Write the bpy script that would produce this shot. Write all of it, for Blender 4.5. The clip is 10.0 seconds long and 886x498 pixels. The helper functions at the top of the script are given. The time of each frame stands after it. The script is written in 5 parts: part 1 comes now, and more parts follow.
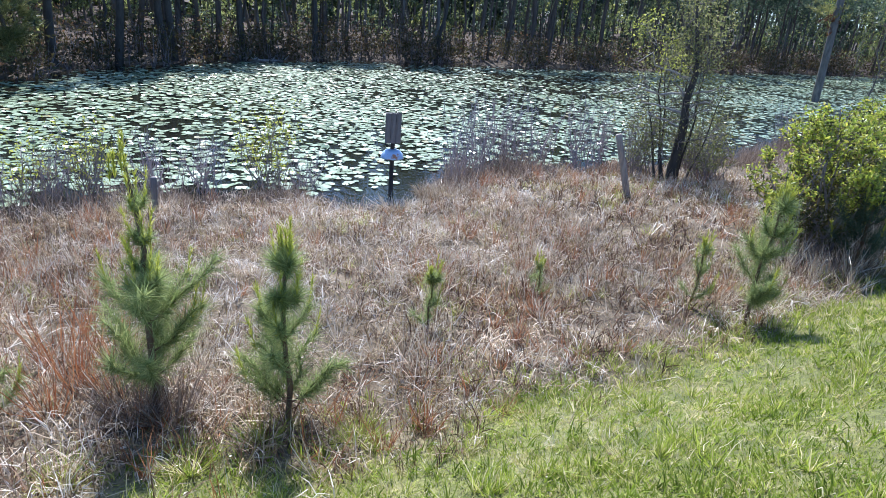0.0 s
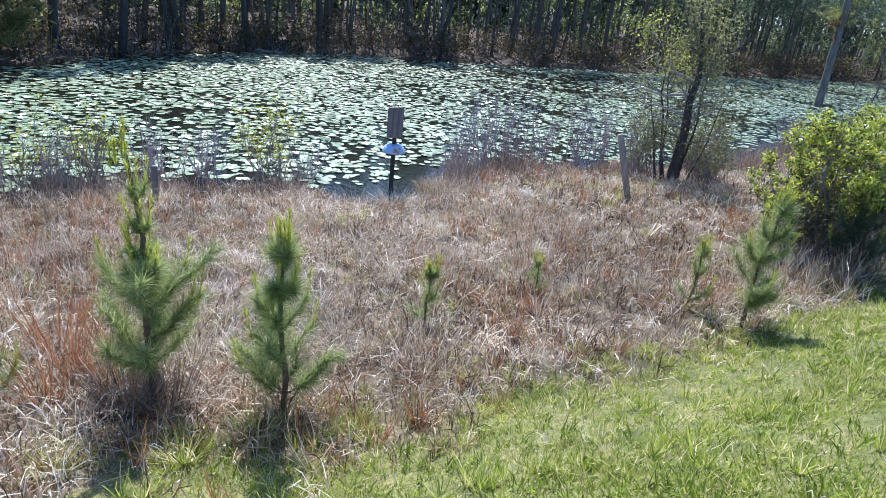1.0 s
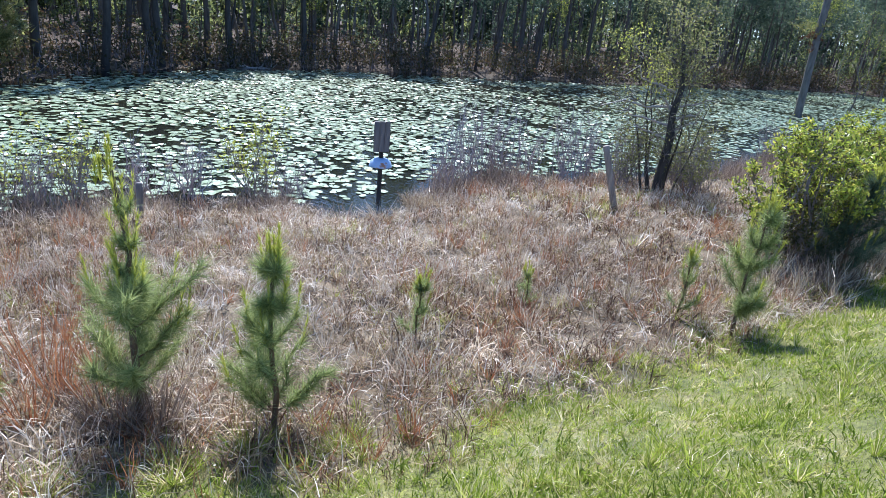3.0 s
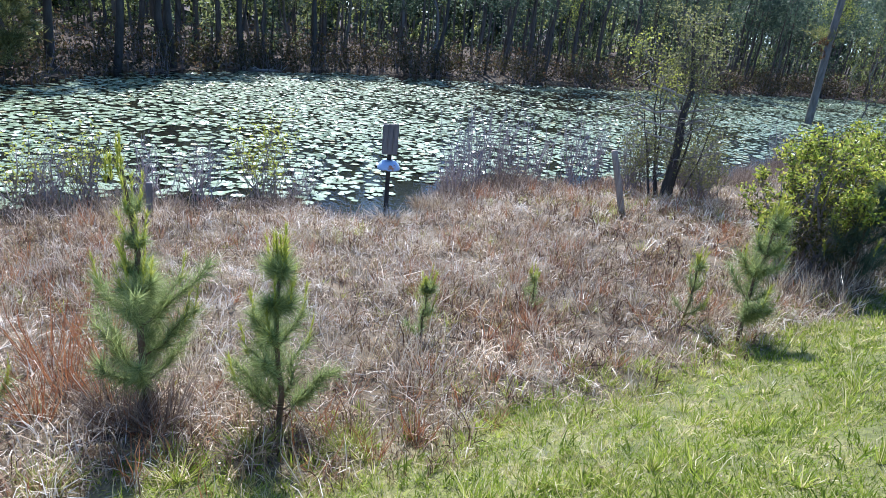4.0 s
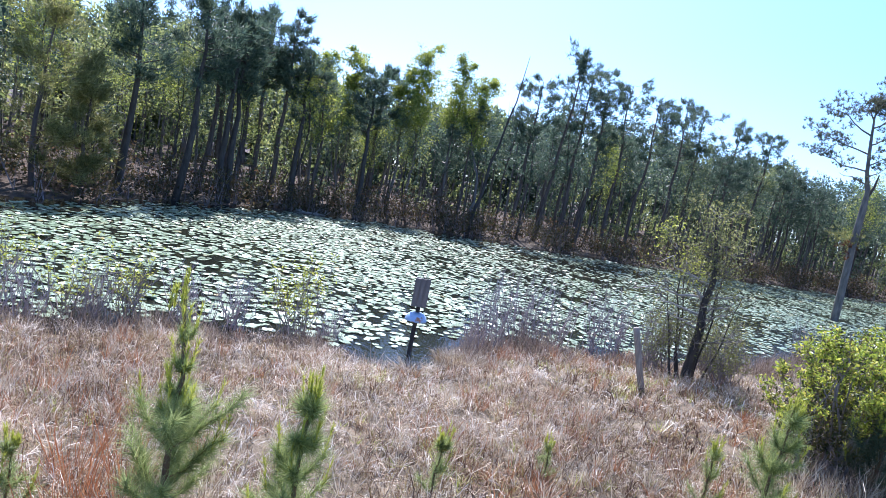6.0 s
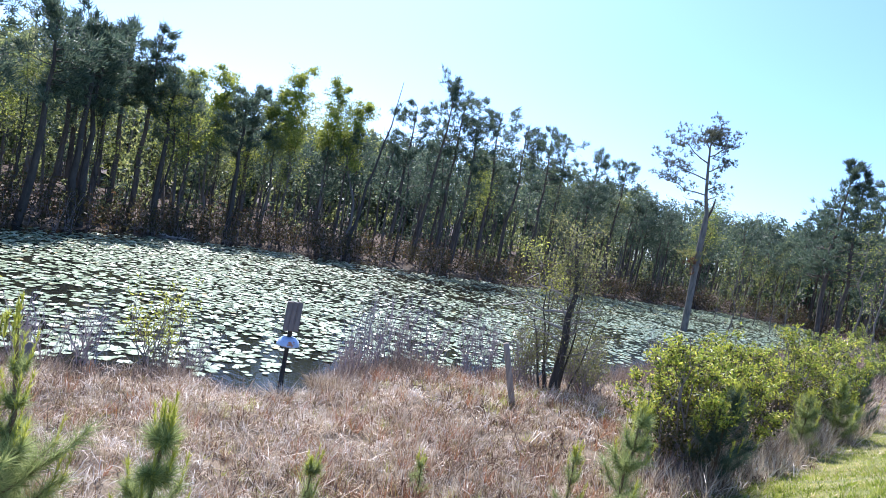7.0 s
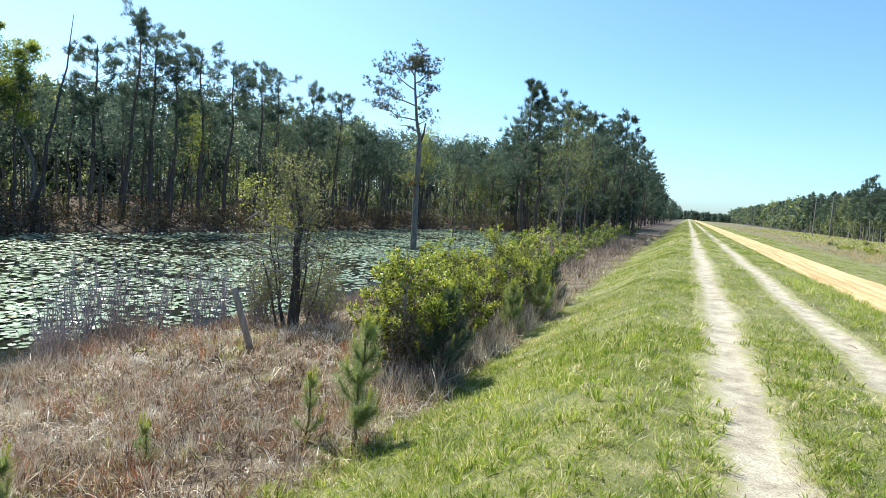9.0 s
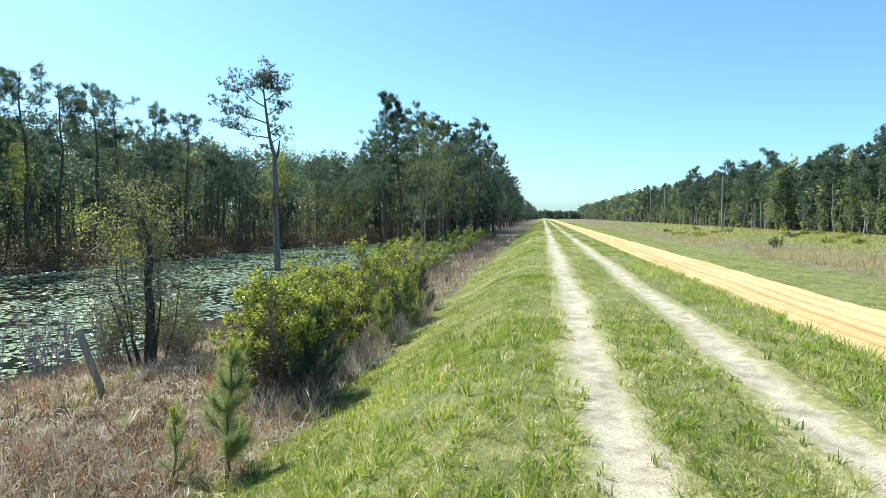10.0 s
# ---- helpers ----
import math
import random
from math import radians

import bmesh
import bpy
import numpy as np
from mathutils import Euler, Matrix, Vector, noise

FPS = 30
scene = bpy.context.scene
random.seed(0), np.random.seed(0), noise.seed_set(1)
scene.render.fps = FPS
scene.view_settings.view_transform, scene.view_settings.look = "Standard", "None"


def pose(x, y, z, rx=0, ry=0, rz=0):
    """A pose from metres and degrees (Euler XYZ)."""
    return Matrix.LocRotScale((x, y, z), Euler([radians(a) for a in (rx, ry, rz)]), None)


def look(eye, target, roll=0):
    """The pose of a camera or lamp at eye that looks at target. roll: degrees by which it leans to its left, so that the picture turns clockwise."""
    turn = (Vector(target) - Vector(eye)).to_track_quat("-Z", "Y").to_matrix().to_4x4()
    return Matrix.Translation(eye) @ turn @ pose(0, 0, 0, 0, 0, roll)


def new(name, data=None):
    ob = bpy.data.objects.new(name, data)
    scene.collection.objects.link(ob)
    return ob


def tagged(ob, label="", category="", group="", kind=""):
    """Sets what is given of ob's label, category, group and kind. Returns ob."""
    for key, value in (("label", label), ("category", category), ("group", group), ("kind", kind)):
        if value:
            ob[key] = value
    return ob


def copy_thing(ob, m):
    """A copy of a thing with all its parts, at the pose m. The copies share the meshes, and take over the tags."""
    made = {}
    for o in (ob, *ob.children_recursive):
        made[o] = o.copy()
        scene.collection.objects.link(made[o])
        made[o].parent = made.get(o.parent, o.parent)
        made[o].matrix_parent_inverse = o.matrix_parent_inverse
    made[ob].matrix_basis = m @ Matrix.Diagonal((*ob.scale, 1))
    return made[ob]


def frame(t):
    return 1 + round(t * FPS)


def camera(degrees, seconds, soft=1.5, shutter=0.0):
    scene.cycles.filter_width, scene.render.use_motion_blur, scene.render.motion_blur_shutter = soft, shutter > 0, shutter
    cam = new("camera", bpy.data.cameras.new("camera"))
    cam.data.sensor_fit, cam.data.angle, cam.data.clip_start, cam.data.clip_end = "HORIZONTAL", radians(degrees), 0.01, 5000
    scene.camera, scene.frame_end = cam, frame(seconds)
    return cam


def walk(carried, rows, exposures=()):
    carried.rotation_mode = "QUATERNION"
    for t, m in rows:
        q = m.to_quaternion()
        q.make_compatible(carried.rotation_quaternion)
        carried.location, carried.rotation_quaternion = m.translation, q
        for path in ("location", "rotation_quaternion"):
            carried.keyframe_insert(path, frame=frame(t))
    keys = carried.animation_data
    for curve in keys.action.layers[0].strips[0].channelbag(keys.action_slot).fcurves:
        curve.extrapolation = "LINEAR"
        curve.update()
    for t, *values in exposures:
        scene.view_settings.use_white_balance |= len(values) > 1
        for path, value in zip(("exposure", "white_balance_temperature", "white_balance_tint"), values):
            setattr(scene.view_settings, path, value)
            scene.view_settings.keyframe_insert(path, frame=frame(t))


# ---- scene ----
cam = camera(70.0, 10.0, soft=0.75)
walk(cam, [
    (0.0, pose(-0.64, 0.05, 1.65, 68.91, -4.18, 53.22)),
    (0.5, pose(-0.64, 0.05, 1.65, 68.94, -4.61, 53.28)),
    (1.0, pose(-0.63, 0.05, 1.65, 68.50, -5.51, 53.68)),
    (1.5, pose(-0.63, 0.05, 1.65, 68.32, -5.95, 54.00)),
    (2.0, pose(-0.63, 0.05, 1.65, 68.56, -5.64, 53.96)),
    (2.5, pose(-0.63, 0.04, 1.64, 69.00, -5.53, 52.83)),
    (3.0, pose(-0.66, 0.04, 1.63, 69.89, -5.11, 52.25)),
    (3.2, pose(-0.67, 0.03, 1.62, 69.88, -5.20, 52.29)),
    (4.3, pose(-0.61, 0.04, 1.63, 70.24, -5.37, 53.65)),
    (4.5, pose(-0.59, 0.03, 1.63, 70.38, -4.73, 54.36)),
    (4.6, pose(-0.58, 0.03, 1.62, 72.50, -4.70, 54.95)),
    (4.7, pose(-0.57, 0.03, 1.62, 74.38, -4.20, 55.50)),
    (4.8, pose(-0.57, 0.02, 1.63, 71.50, -6.60, 55.75)),
    (4.9, pose(-0.58, 0.02, 1.64, 75.00, -2.60, 55.65)),
    (5.0, pose(-0.59, 0.01, 1.65, 75.78, -1.87, 55.93)),
    (5.2, pose(-0.60, -0.00, 1.65, 77.53, -1.35, 56.22)),
    (6.3, pose(-0.33, -0.28, 1.78, 84.59, -14.42, 55.39)),
    (6.5, pose(-0.32, -0.27, 1.78, 85.52, -14.19, 52.72)),
    (7.0, pose(-0.27, -0.18, 1.74, 87.71, -11.21, 45.39)),
    (7.5, pose(-0.23, -0.12, 1.70, 86.02, -7.13, 42.95)),
    (8.0, pose(-0.16, -0.10, 1.72, 87.08, -6.55, 39.94)),
    (8.5, pose(-0.09, -0.04, 1.68, 86.72, -3.58, 31.55)),
    (9.0, pose(-0.08, 0.07, 1.63, 85.48, -4.29, 21.21)),
    (9.5, pose(-0.03, 0.09, 1.61, 87.35, -0.52, 15.46)),
    (10.0, pose(-0.00, 0.01, 1.60, 87.09, 0.06, 8.95)),
], exposures=[(0.0, 0.68, 5600, 13), (4.5, 0.68, 5600, 13), (5.0, 0.76, 5350, 9), (5.4, 0.82, 5450, 13), (6.5, 0.92, 5750, 21), (7.5, 0.78, 5950, 17), (8.5, 0.61, 6200, 8), (9.2, 0.57, 6400, 1), (10.0, 0.57, 6400, -4)])

# ---- world and sun ----
SUN_AZ, SUN_EL = 63.0, 52.0      # degrees from +y towards -x, and above the horizon
sun_dir = Vector((-math.sin(radians(SUN_AZ)) * math.cos(radians(SUN_EL)),
                  math.cos(radians(SUN_AZ)) * math.cos(radians(SUN_EL)), math.sin(radians(SUN_EL))))
world = bpy.data.worlds.new("sky")
scene.world = world
world.use_nodes = True
wn = world.node_tree.nodes
sky = wn.new("ShaderNodeTexSky")
sky.sky_type, sky.sun_disc = "NISHITA", False
sky.sun_elevation, sky.sun_rotation = radians(SUN_EL), radians(-SUN_AZ)
sky.air_density, sky.dust_density, sky.ozone_density = 0.85, 1.0, 3.0
wn["Background"].inputs["Strength"].default_value = 0.145
clear = wn.new("ShaderNodeMix")
clear.data_type, clear.blend_type = "RGBA", "MULTIPLY"
clear.inputs[0].default_value, clear.inputs[7].default_value = 1.0, (0.80, 0.99, 1.15, 1)
world.node_tree.links.new(sky.outputs[0], clear.inputs[6])
world.node_tree.links.new(clear.outputs[2], wn["Background"].inputs["Color"])
sun = new("sun", bpy.data.lights.new("sun", "SUN"))
sun.data.energy, sun.data.angle, sun.data.color = 6.0, radians(0.55), (1.0, 0.95, 0.87)
sun.matrix_world = look(sun_dir * 100, (0, 0, 0))


# ---- materials ----
def nodes(name):
    m = bpy.data.materials.new(name)
    m.use_nodes = True
    nt = m.node_tree
    return m, nt, nt.nodes["Principled BSDF"], nt.nodes["Material Output"]


def ramp(nt, fac, stops):
    r = nt.nodes.new("ShaderNodeValToRGB")
    el = r.color_ramp.elements
    while len(el) < len(stops):
        el.new(0.5)
    for e, (p, c) in zip(el, stops):
        e.position, e.color = p, (*c, 1)
    nt.links.new(fac, r.inputs[0])
    return r.outputs[0]


def noise_tex(nt, scale, detail=4, rough=0.6, coords="Object", stretch=None):
    tc = nt.nodes.new("ShaderNodeTexCoord")
    n = nt.nodes.new("ShaderNodeTexNoise")
    n.inputs["Scale"].default_value, n.inputs["Detail"].default_value = scale, detail
    n.inputs["Roughness"].default_value = rough
    src = tc.outputs[coords]
    if stretch:
        mp = nt.nodes.new("ShaderNodeMapping")
        mp.inputs["Scale"].default_value = stretch
        nt.links.new(src, mp.inputs[0])
        src = mp.outputs[0]
    nt.links.new(src, n.inputs["Vector"])
    return n.outputs["Fac"]


def mixc(nt, fac, a, b, mode="MIX"):
    m = nt.nodes.new("ShaderNodeMix")
    m.data_type, m.blend_type = "RGBA", mode
    for sock, val in ((m.inputs[0], fac), (m.inputs[6], a), (m.inputs[7], b)):
        if isinstance(val, (int, float)):
            sock.default_value = val
        elif isinstance(val, tuple):
            sock.default_value = (*val, 1)
        else:
            nt.links.new(val, sock)
    return m.outputs[2]


def bump(nt, p, height, strength, distance):
    b = nt.nodes.new("ShaderNodeBump")
    b.inputs["Strength"].default_value, b.inputs["Distance"].default_value = strength, distance
    nt.links.new(height, b.inputs["Height"])
    nt.links.new(b.outputs[0], p.inputs["Normal"])


def leafy(name, stops, translucent=0.4, rough=0.55, patch=0.6, patch_scale=0.7, spec=0.3, toned=False, through_tint=None):
    """Leaves, needles and blades: a colour for every blade (or for every clump, where the mesh carries a tone), patches over metres, and light that comes through."""
    m, nt, p, out = nodes(name)
    if toned:
        at = nt.nodes.new("ShaderNodeAttribute")
        at.attribute_name = "tone"
        pick = at.outputs["Fac"]
    else:
        pick = nt.nodes.new("ShaderNodeNewGeometry").outputs["Random Per Island"]
    col = ramp(nt, pick, stops)
    n = noise_tex(nt, patch_scale, 3)
    dark = ramp(nt, n, [(0.3, (1 - patch * 0.5,) * 3), (0.7, (1 + patch * 0.25, 1 + patch * 0.2, 1 + patch * 0.1))])
    col = mixc(nt, 1.0, col, dark, "MULTIPLY")
    nt.links.new(col, p.inputs["Base Color"])
    p.inputs["Roughness"].default_value = rough
    p.inputs["Specular IOR Level"].default_value = spec
    tr = nt.nodes.new("ShaderNodeBsdfTranslucent")
    nt.links.new(mixc(nt, 1.0, col, through_tint, "MULTIPLY") if through_tint else col, tr.inputs["Color"])
    mx = nt.nodes.new("ShaderNodeMixShader")
    mx.inputs[0].default_value = translucent
    nt.links.new(p.outputs[0], mx.inputs[1])
    nt.links.new(tr.outputs[0], mx.inputs[2])
    nt.links.new(mx.outputs[0], out.inputs[0])
    return m


def woody(name, dark, light, scale=6.0, stretch=(1, 1, 0.25), rough=0.85, strength=0.6):
    m, nt, p, out = nodes(name)
    n = noise_tex(nt, scale, 6, 0.65, stretch=stretch)
    big = noise_tex(nt, scale * 0.15, 2)
    col = ramp(nt, n, [(0.3, dark), (0.7, light)])
    col = mixc(nt, big, col, mixc(nt, 1.0, col, (0.75, 0.72, 0.7), "MULTIPLY"))
    nt.links.new(col, p.inputs["Base Color"])
    p.inputs["Roughness"].default_value = rough
    bump(nt, p, n, strength, 0.02)
    return m


M_pine_bark = woody("pine bark", (0.05, 0.038, 0.03), (0.17, 0.13, 0.105))
M_grey_bark = woody("grey bark", (0.09, 0.08, 0.072), (0.26, 0.235, 0.21))
M_dark_bark = woody("dark bark", (0.03, 0.026, 0.022), (0.10, 0.085, 0.07))
M_pale_wood = woody("bleached wood", (0.28, 0.26, 0.23), (0.55, 0.51, 0.46))
M_old_wood = woody("weathered wood", (0.10, 0.095, 0.09), (0.27, 0.25, 0.235), scale=14, stretch=(1, 1, 0.08))
M_post_wood = woody("grey post wood", (0.22, 0.18, 0.14), (0.48, 0.41, 0.33), scale=14, stretch=(1, 1, 0.08))
M_pole_wood = woody("pole wood", (0.28, 0.25, 0.22), (0.46, 0.43, 0.39), scale=3, stretch=(1, 1, 0.1))
M_twig = woody("twig bark", (0.17, 0.14, 0.135), (0.38, 0.33, 0.32), scale=20)
M_twig_pale = woody("bleached twigs", (0.30, 0.25, 0.25), (0.55, 0.48, 0.47), scale=20)
M_stem_red = woody("brown stem", (0.10, 0.06, 0.035), (0.23, 0.14, 0.08), scale=20)

M_needle_young = leafy("young pine needles", [(0.0, (0.13, 0.18, 0.06)), (0.5, (0.30, 0.37, 0.13)), (1.0, (0.54, 0.58, 0.25))], 0.55, 0.45, 0.25, 3, 0.35)
M_needle_candle = leafy("new pine shoots", [(0.0, (0.34, 0.39, 0.05)), (1.0, (0.60, 0.58, 0.12))], 0.5, 0.5, 0.2, 3)
M_needle = leafy("pine needles", [(0.0, (0.05, 0.085, 0.06)), (0.6, (0.10, 0.15, 0.10)), (1.0, (0.20, 0.25, 0.16))], 0.45, 0.5, 0.5, 0.4)
M_needle_sparse = leafy("grey pine needles", [(0.0, (0.08, 0.095, 0.07)), (1.0, (0.21, 0.22, 0.15))], 0.3, 0.6, 0.4, 0.5)
M_leaf_spring = leafy("spring leaves", [(0.0, (0.13, 0.19, 0.06)), (0.6, (0.25, 0.32, 0.10)), (1.0, (0.40, 0.44, 0.17))], 0.6, 0.5, 0.4, 0.4, through_tint=(1.5, 1.35, 0.7))
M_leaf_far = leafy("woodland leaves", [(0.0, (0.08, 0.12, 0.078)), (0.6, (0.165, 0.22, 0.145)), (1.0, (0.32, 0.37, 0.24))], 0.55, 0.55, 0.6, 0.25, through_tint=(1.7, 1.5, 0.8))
M_leaf_yellow = leafy("yellow-green leaves", [(0.0, (0.30, 0.34, 0.05)), (1.0, (0.55, 0.55, 0.12))], 0.55, 0.5, 0.3, 2)
M_leaf_willow = leafy("olive leaves", [(0.0, (0.13, 0.14, 0.05)), (0.6, (0.23, 0.24, 0.085)), (1.0, (0.38, 0.36, 0.15))], 0.5, 0.5, 0.4, 1.0)
M_leaf_myrtle = leafy("wax myrtle leaves", [(0.0, (0.19, 0.26, 0.035)), (0.5, (0.40, 0.47, 0.06)), (0.85, (0.58, 0.58, 0.09)), (1.0, (0.70, 0.58, 0.13))], 0.5, 0.4, 0.5, 1.2, 0.5)
# Browner inner leaves, with the shade inside the bush put into their colour.
M_leaf_inner_shaded = leafy("inner leaves with painted shade", [(0.0, (0.05, 0.06, 0.02)), (0.6, (0.12, 0.12, 0.035)), (1.0, (0.22, 0.17, 0.07))], 0.35, 0.5, 0.4, 1.5, 0.4)
M_leaf_brown = leafy("russet leaves", [(0.0, (0.10, 0.05, 0.03)), (0.6, (0.20, 0.09, 0.05)), (1.0, (0.26, 0.16, 0.07))], 0.4, 0.6, 0.5, 0.3)
M_leaf_under = leafy("undergrowth leaves", [(0.0, (0.05, 0.05, 0.022)), (0.4, (0.09, 0.085, 0.035)), (0.75, (0.13, 0.10, 0.05)), (1.0, (0.22, 0.12, 0.07))], 0.4, 0.6, 0.6, 0.3)
M_grass = leafy("green grass", [(0.0, (0.18, 0.25, 0.03)), (0.45, (0.39, 0.48, 0.06)), (0.7, (0.54, 0.59, 0.11)), (0.84, (0.74, 0.65, 0.33)), (1.0, (0.86, 0.78, 0.54))], 0.55, 0.45, 0.6, 0.8, 0.4)
M_straw = leafy("dry marsh grass", [(0.0, (0.09, 0.05, 0.032)), (0.28, (0.21, 0.13, 0.08)), (0.42, (0.36, 0.30, 0.11)), (0.52, (0.48, 0.35, 0.215)), (0.64, (0.52, 0.29, 0.15)), (0.76, (0.78, 0.64, 0.47)), (0.93, (0.97, 0.90, 0.78)), (1.0, (0.36, 0.40, 0.10))], 0.22, 0.4, 0.9, 0.7, 0.5)
M_turf = leafy("bank turf", [(0.0, (0.10, 0.145, 0.016)), (0.3, (0.21, 0.29, 0.03)), (0.6, (0.34, 0.42, 0.055)), (0.8, (0.48, 0.50, 0.12)), (0.91, (0.68, 0.58, 0.28)), (1.0, (0.88, 0.80, 0.54))], 0.5, 0.5, 0.4, 0.6, 0.2, toned=True)
M_marsh = leafy("matted marsh straw", [(0.0, (0.06, 0.035, 0.022)), (0.22, (0.18, 0.10, 0.06)), (0.38, (0.32, 0.20, 0.12)), (0.5, (0.33, 0.29, 0.11)), (0.6, (0.52, 0.38, 0.25)), (0.76, (0.72, 0.59, 0.45)), (1.0, (0.95, 0.89, 0.80))], 0.28, 0.5, 0.6, 0.6, 0.3, toned=True)
M_straw_pale = leafy("bleached grass", [(0.0, (0.34, 0.25, 0.16)), (0.4, (0.62, 0.51, 0.37)), (1.0, (0.86, 0.79, 0.66))], 0.22, 0.4, 0.4, 0.8, 0.5)
M_reed = leafy("brown shore grass", [(0.0, (0.10, 0.07, 0.055)), (0.5, (0.25, 0.185, 0.145)), (1.0, (0.52, 0.43, 0.35))], 0.35, 0.6, 0.5, 0.8)
M_straw_field = leafy("dry field grass", [(0.0, (0.42, 0.31, 0.16)), (0.5, (0.66, 0.52, 0.30)), (0.8, (0.82, 0.70, 0.46)), (0.85, (0.30, 0.36, 0.10)), (1.0, (0.38, 0.42, 0.14))], 0.5, 0.6, 0.5, 0.15)
M_broom = leafy("rust broomsedge", [(0.0, (0.25, 0.09, 0.04)), (0.5, (0.40, 0.16, 0.07)), (1.0, (0.52, 0.28, 0.14))], 0.35, 0.6, 0.3, 2)


def pad_material():
    m, nt, p, out = nodes("lily pads")
    geo = nt.nodes.new("ShaderNodeNewGeometry")
    col = ramp(nt, geo.outputs["Random Per Island"], [(0.0, (0.13, 0.19, 0.09)), (0.5, (0.24, 0.32, 0.19)), (0.95, (0.36, 0.44, 0.30)), (1.0, (0.40, 0.31, 0.13))])
    n = noise_tex(nt, 30, 3)
    col = mixc(nt, 1.0, col, ramp(nt, n, [(0.3, (0.75, 0.75, 0.7)), (0.7, (1.1, 1.1, 1.1))]), "MULTIPLY")
    nt.links.new(col, p.inputs["Base Color"])
    p.inputs["Roughness"].default_value = 0.34
    p.inputs["Specular IOR Level"].default_value = 0.6
    bump(nt, p, n, 0.25, 0.01)
    return m


M_pad = pad_material()


def water_material():
    m, nt, p, out = nodes("pond water")
    p.inputs["Base Color"].default_value = (0.012, 0.012, 0.009, 1)
    p.inputs["Roughness"].default_value, p.inputs["IOR"].default_value = 0.03, 1.4
    bump(nt, p, noise_tex(nt, 5.0, 3, stretch=(1, 1.6, 1)), 0.3, 0.03)
    return m


M_water = water_material()


def sand_material(name, dark, light, scale, along=1.0):
    m, nt, p, out = nodes(name)
    n, g = noise_tex(nt, scale * (3 if along < 1 else 1), 5, 0.65, stretch=(1, along * 0.3 if along < 1 else 1, 1)), noise_tex(nt, scale * 30, 3, 0.7)
    big = noise_tex(nt, 0.35, 3)
    col = ramp(nt, n, [(0.3, dark), (0.68, light)])
    col = mixc(nt, 1.0, col, ramp(nt, g, [(0.3, (0.78, 0.76, 0.74)), (0.65, (1.08, 1.07, 1.05))]), "MULTIPLY")
    col = mixc(nt, 1.0, col, ramp(nt, big, [(0.3, (0.85, 0.83, 0.8)), (0.7, (1.08, 1.08, 1.06))]), "MULTIPLY")
    nt.links.new(col, p.inputs["Base Color"])
    p.inputs["Roughness"].default_value = 0.95
    bump(nt, p, g, 0.5, 0.012)
    return m


M_track = sand_material("pale sand", (0.20, 0.165, 0.12), (0.52, 0.46, 0.36), 6.0)


def worn_material():
    """A worn track: pale sand in the middle, broken up by thatch and grit towards its edges."""
    m, nt, p, out = nodes("worn sand track")
    at = nt.nodes.new("ShaderNodeAttribute")
    at.attribute_name = "across"
    n, mid, g = noise_tex(nt, 9, 6, 0.75), noise_tex(nt, 2.4, 4, 0.65), noise_tex(nt, 70, 3, 0.7)

    def math_node(op, x, y):
        k = nt.nodes.new("ShaderNodeMath")
        k.operation = op
        for sock, val in zip(k.inputs, (x, y)):
            if isinstance(val, (int, float)):
                sock.default_value = val
            else:
                nt.links.new(val, sock)
        return k.outputs[0]

    wander = math_node("MULTIPLY", math_node("SUBTRACT", noise_tex(nt, 0.9, 2), 0.5), 0.8)
    wear = math_node("ADD", math_node("ADD", at.outputs["Fac"], wander), math_node("MULTIPLY", math_node("SUBTRACT", math_node("ADD", n, math_node("MULTIPLY", mid, 0.8)), 0.9), 1.5))
    mask = ramp(nt, wear, [(0.34, (0, 0, 0)), (0.58, (1, 1, 1))])
    sand = ramp(nt, mid, [(0.3, (0.25, 0.21, 0.15)), (0.52, (0.46, 0.405, 0.30)), (0.72, (0.60, 0.54, 0.43))])
    sand = mixc(nt, 1.0, sand, ramp(nt, g, [(0.35, (0.45, 0.43, 0.41)), (0.55, (1.0, 0.99, 0.97)), (0.7, (1.15, 1.14, 1.12))]), "MULTIPLY")
    soil = ramp(nt, n, [(0.35, (0.11, 0.11, 0.035)), (0.5, (0.22, 0.21, 0.08)), (0.68, (0.40, 0.35, 0.20))])
    nt.links.new(mixc(nt, mask, sand, soil), p.inputs["Base Color"])
    p.inputs["Roughness"].default_value = 0.95
    bump(nt, p, n, 0.6, 0.03)
    return m


M_worn = worn_material()


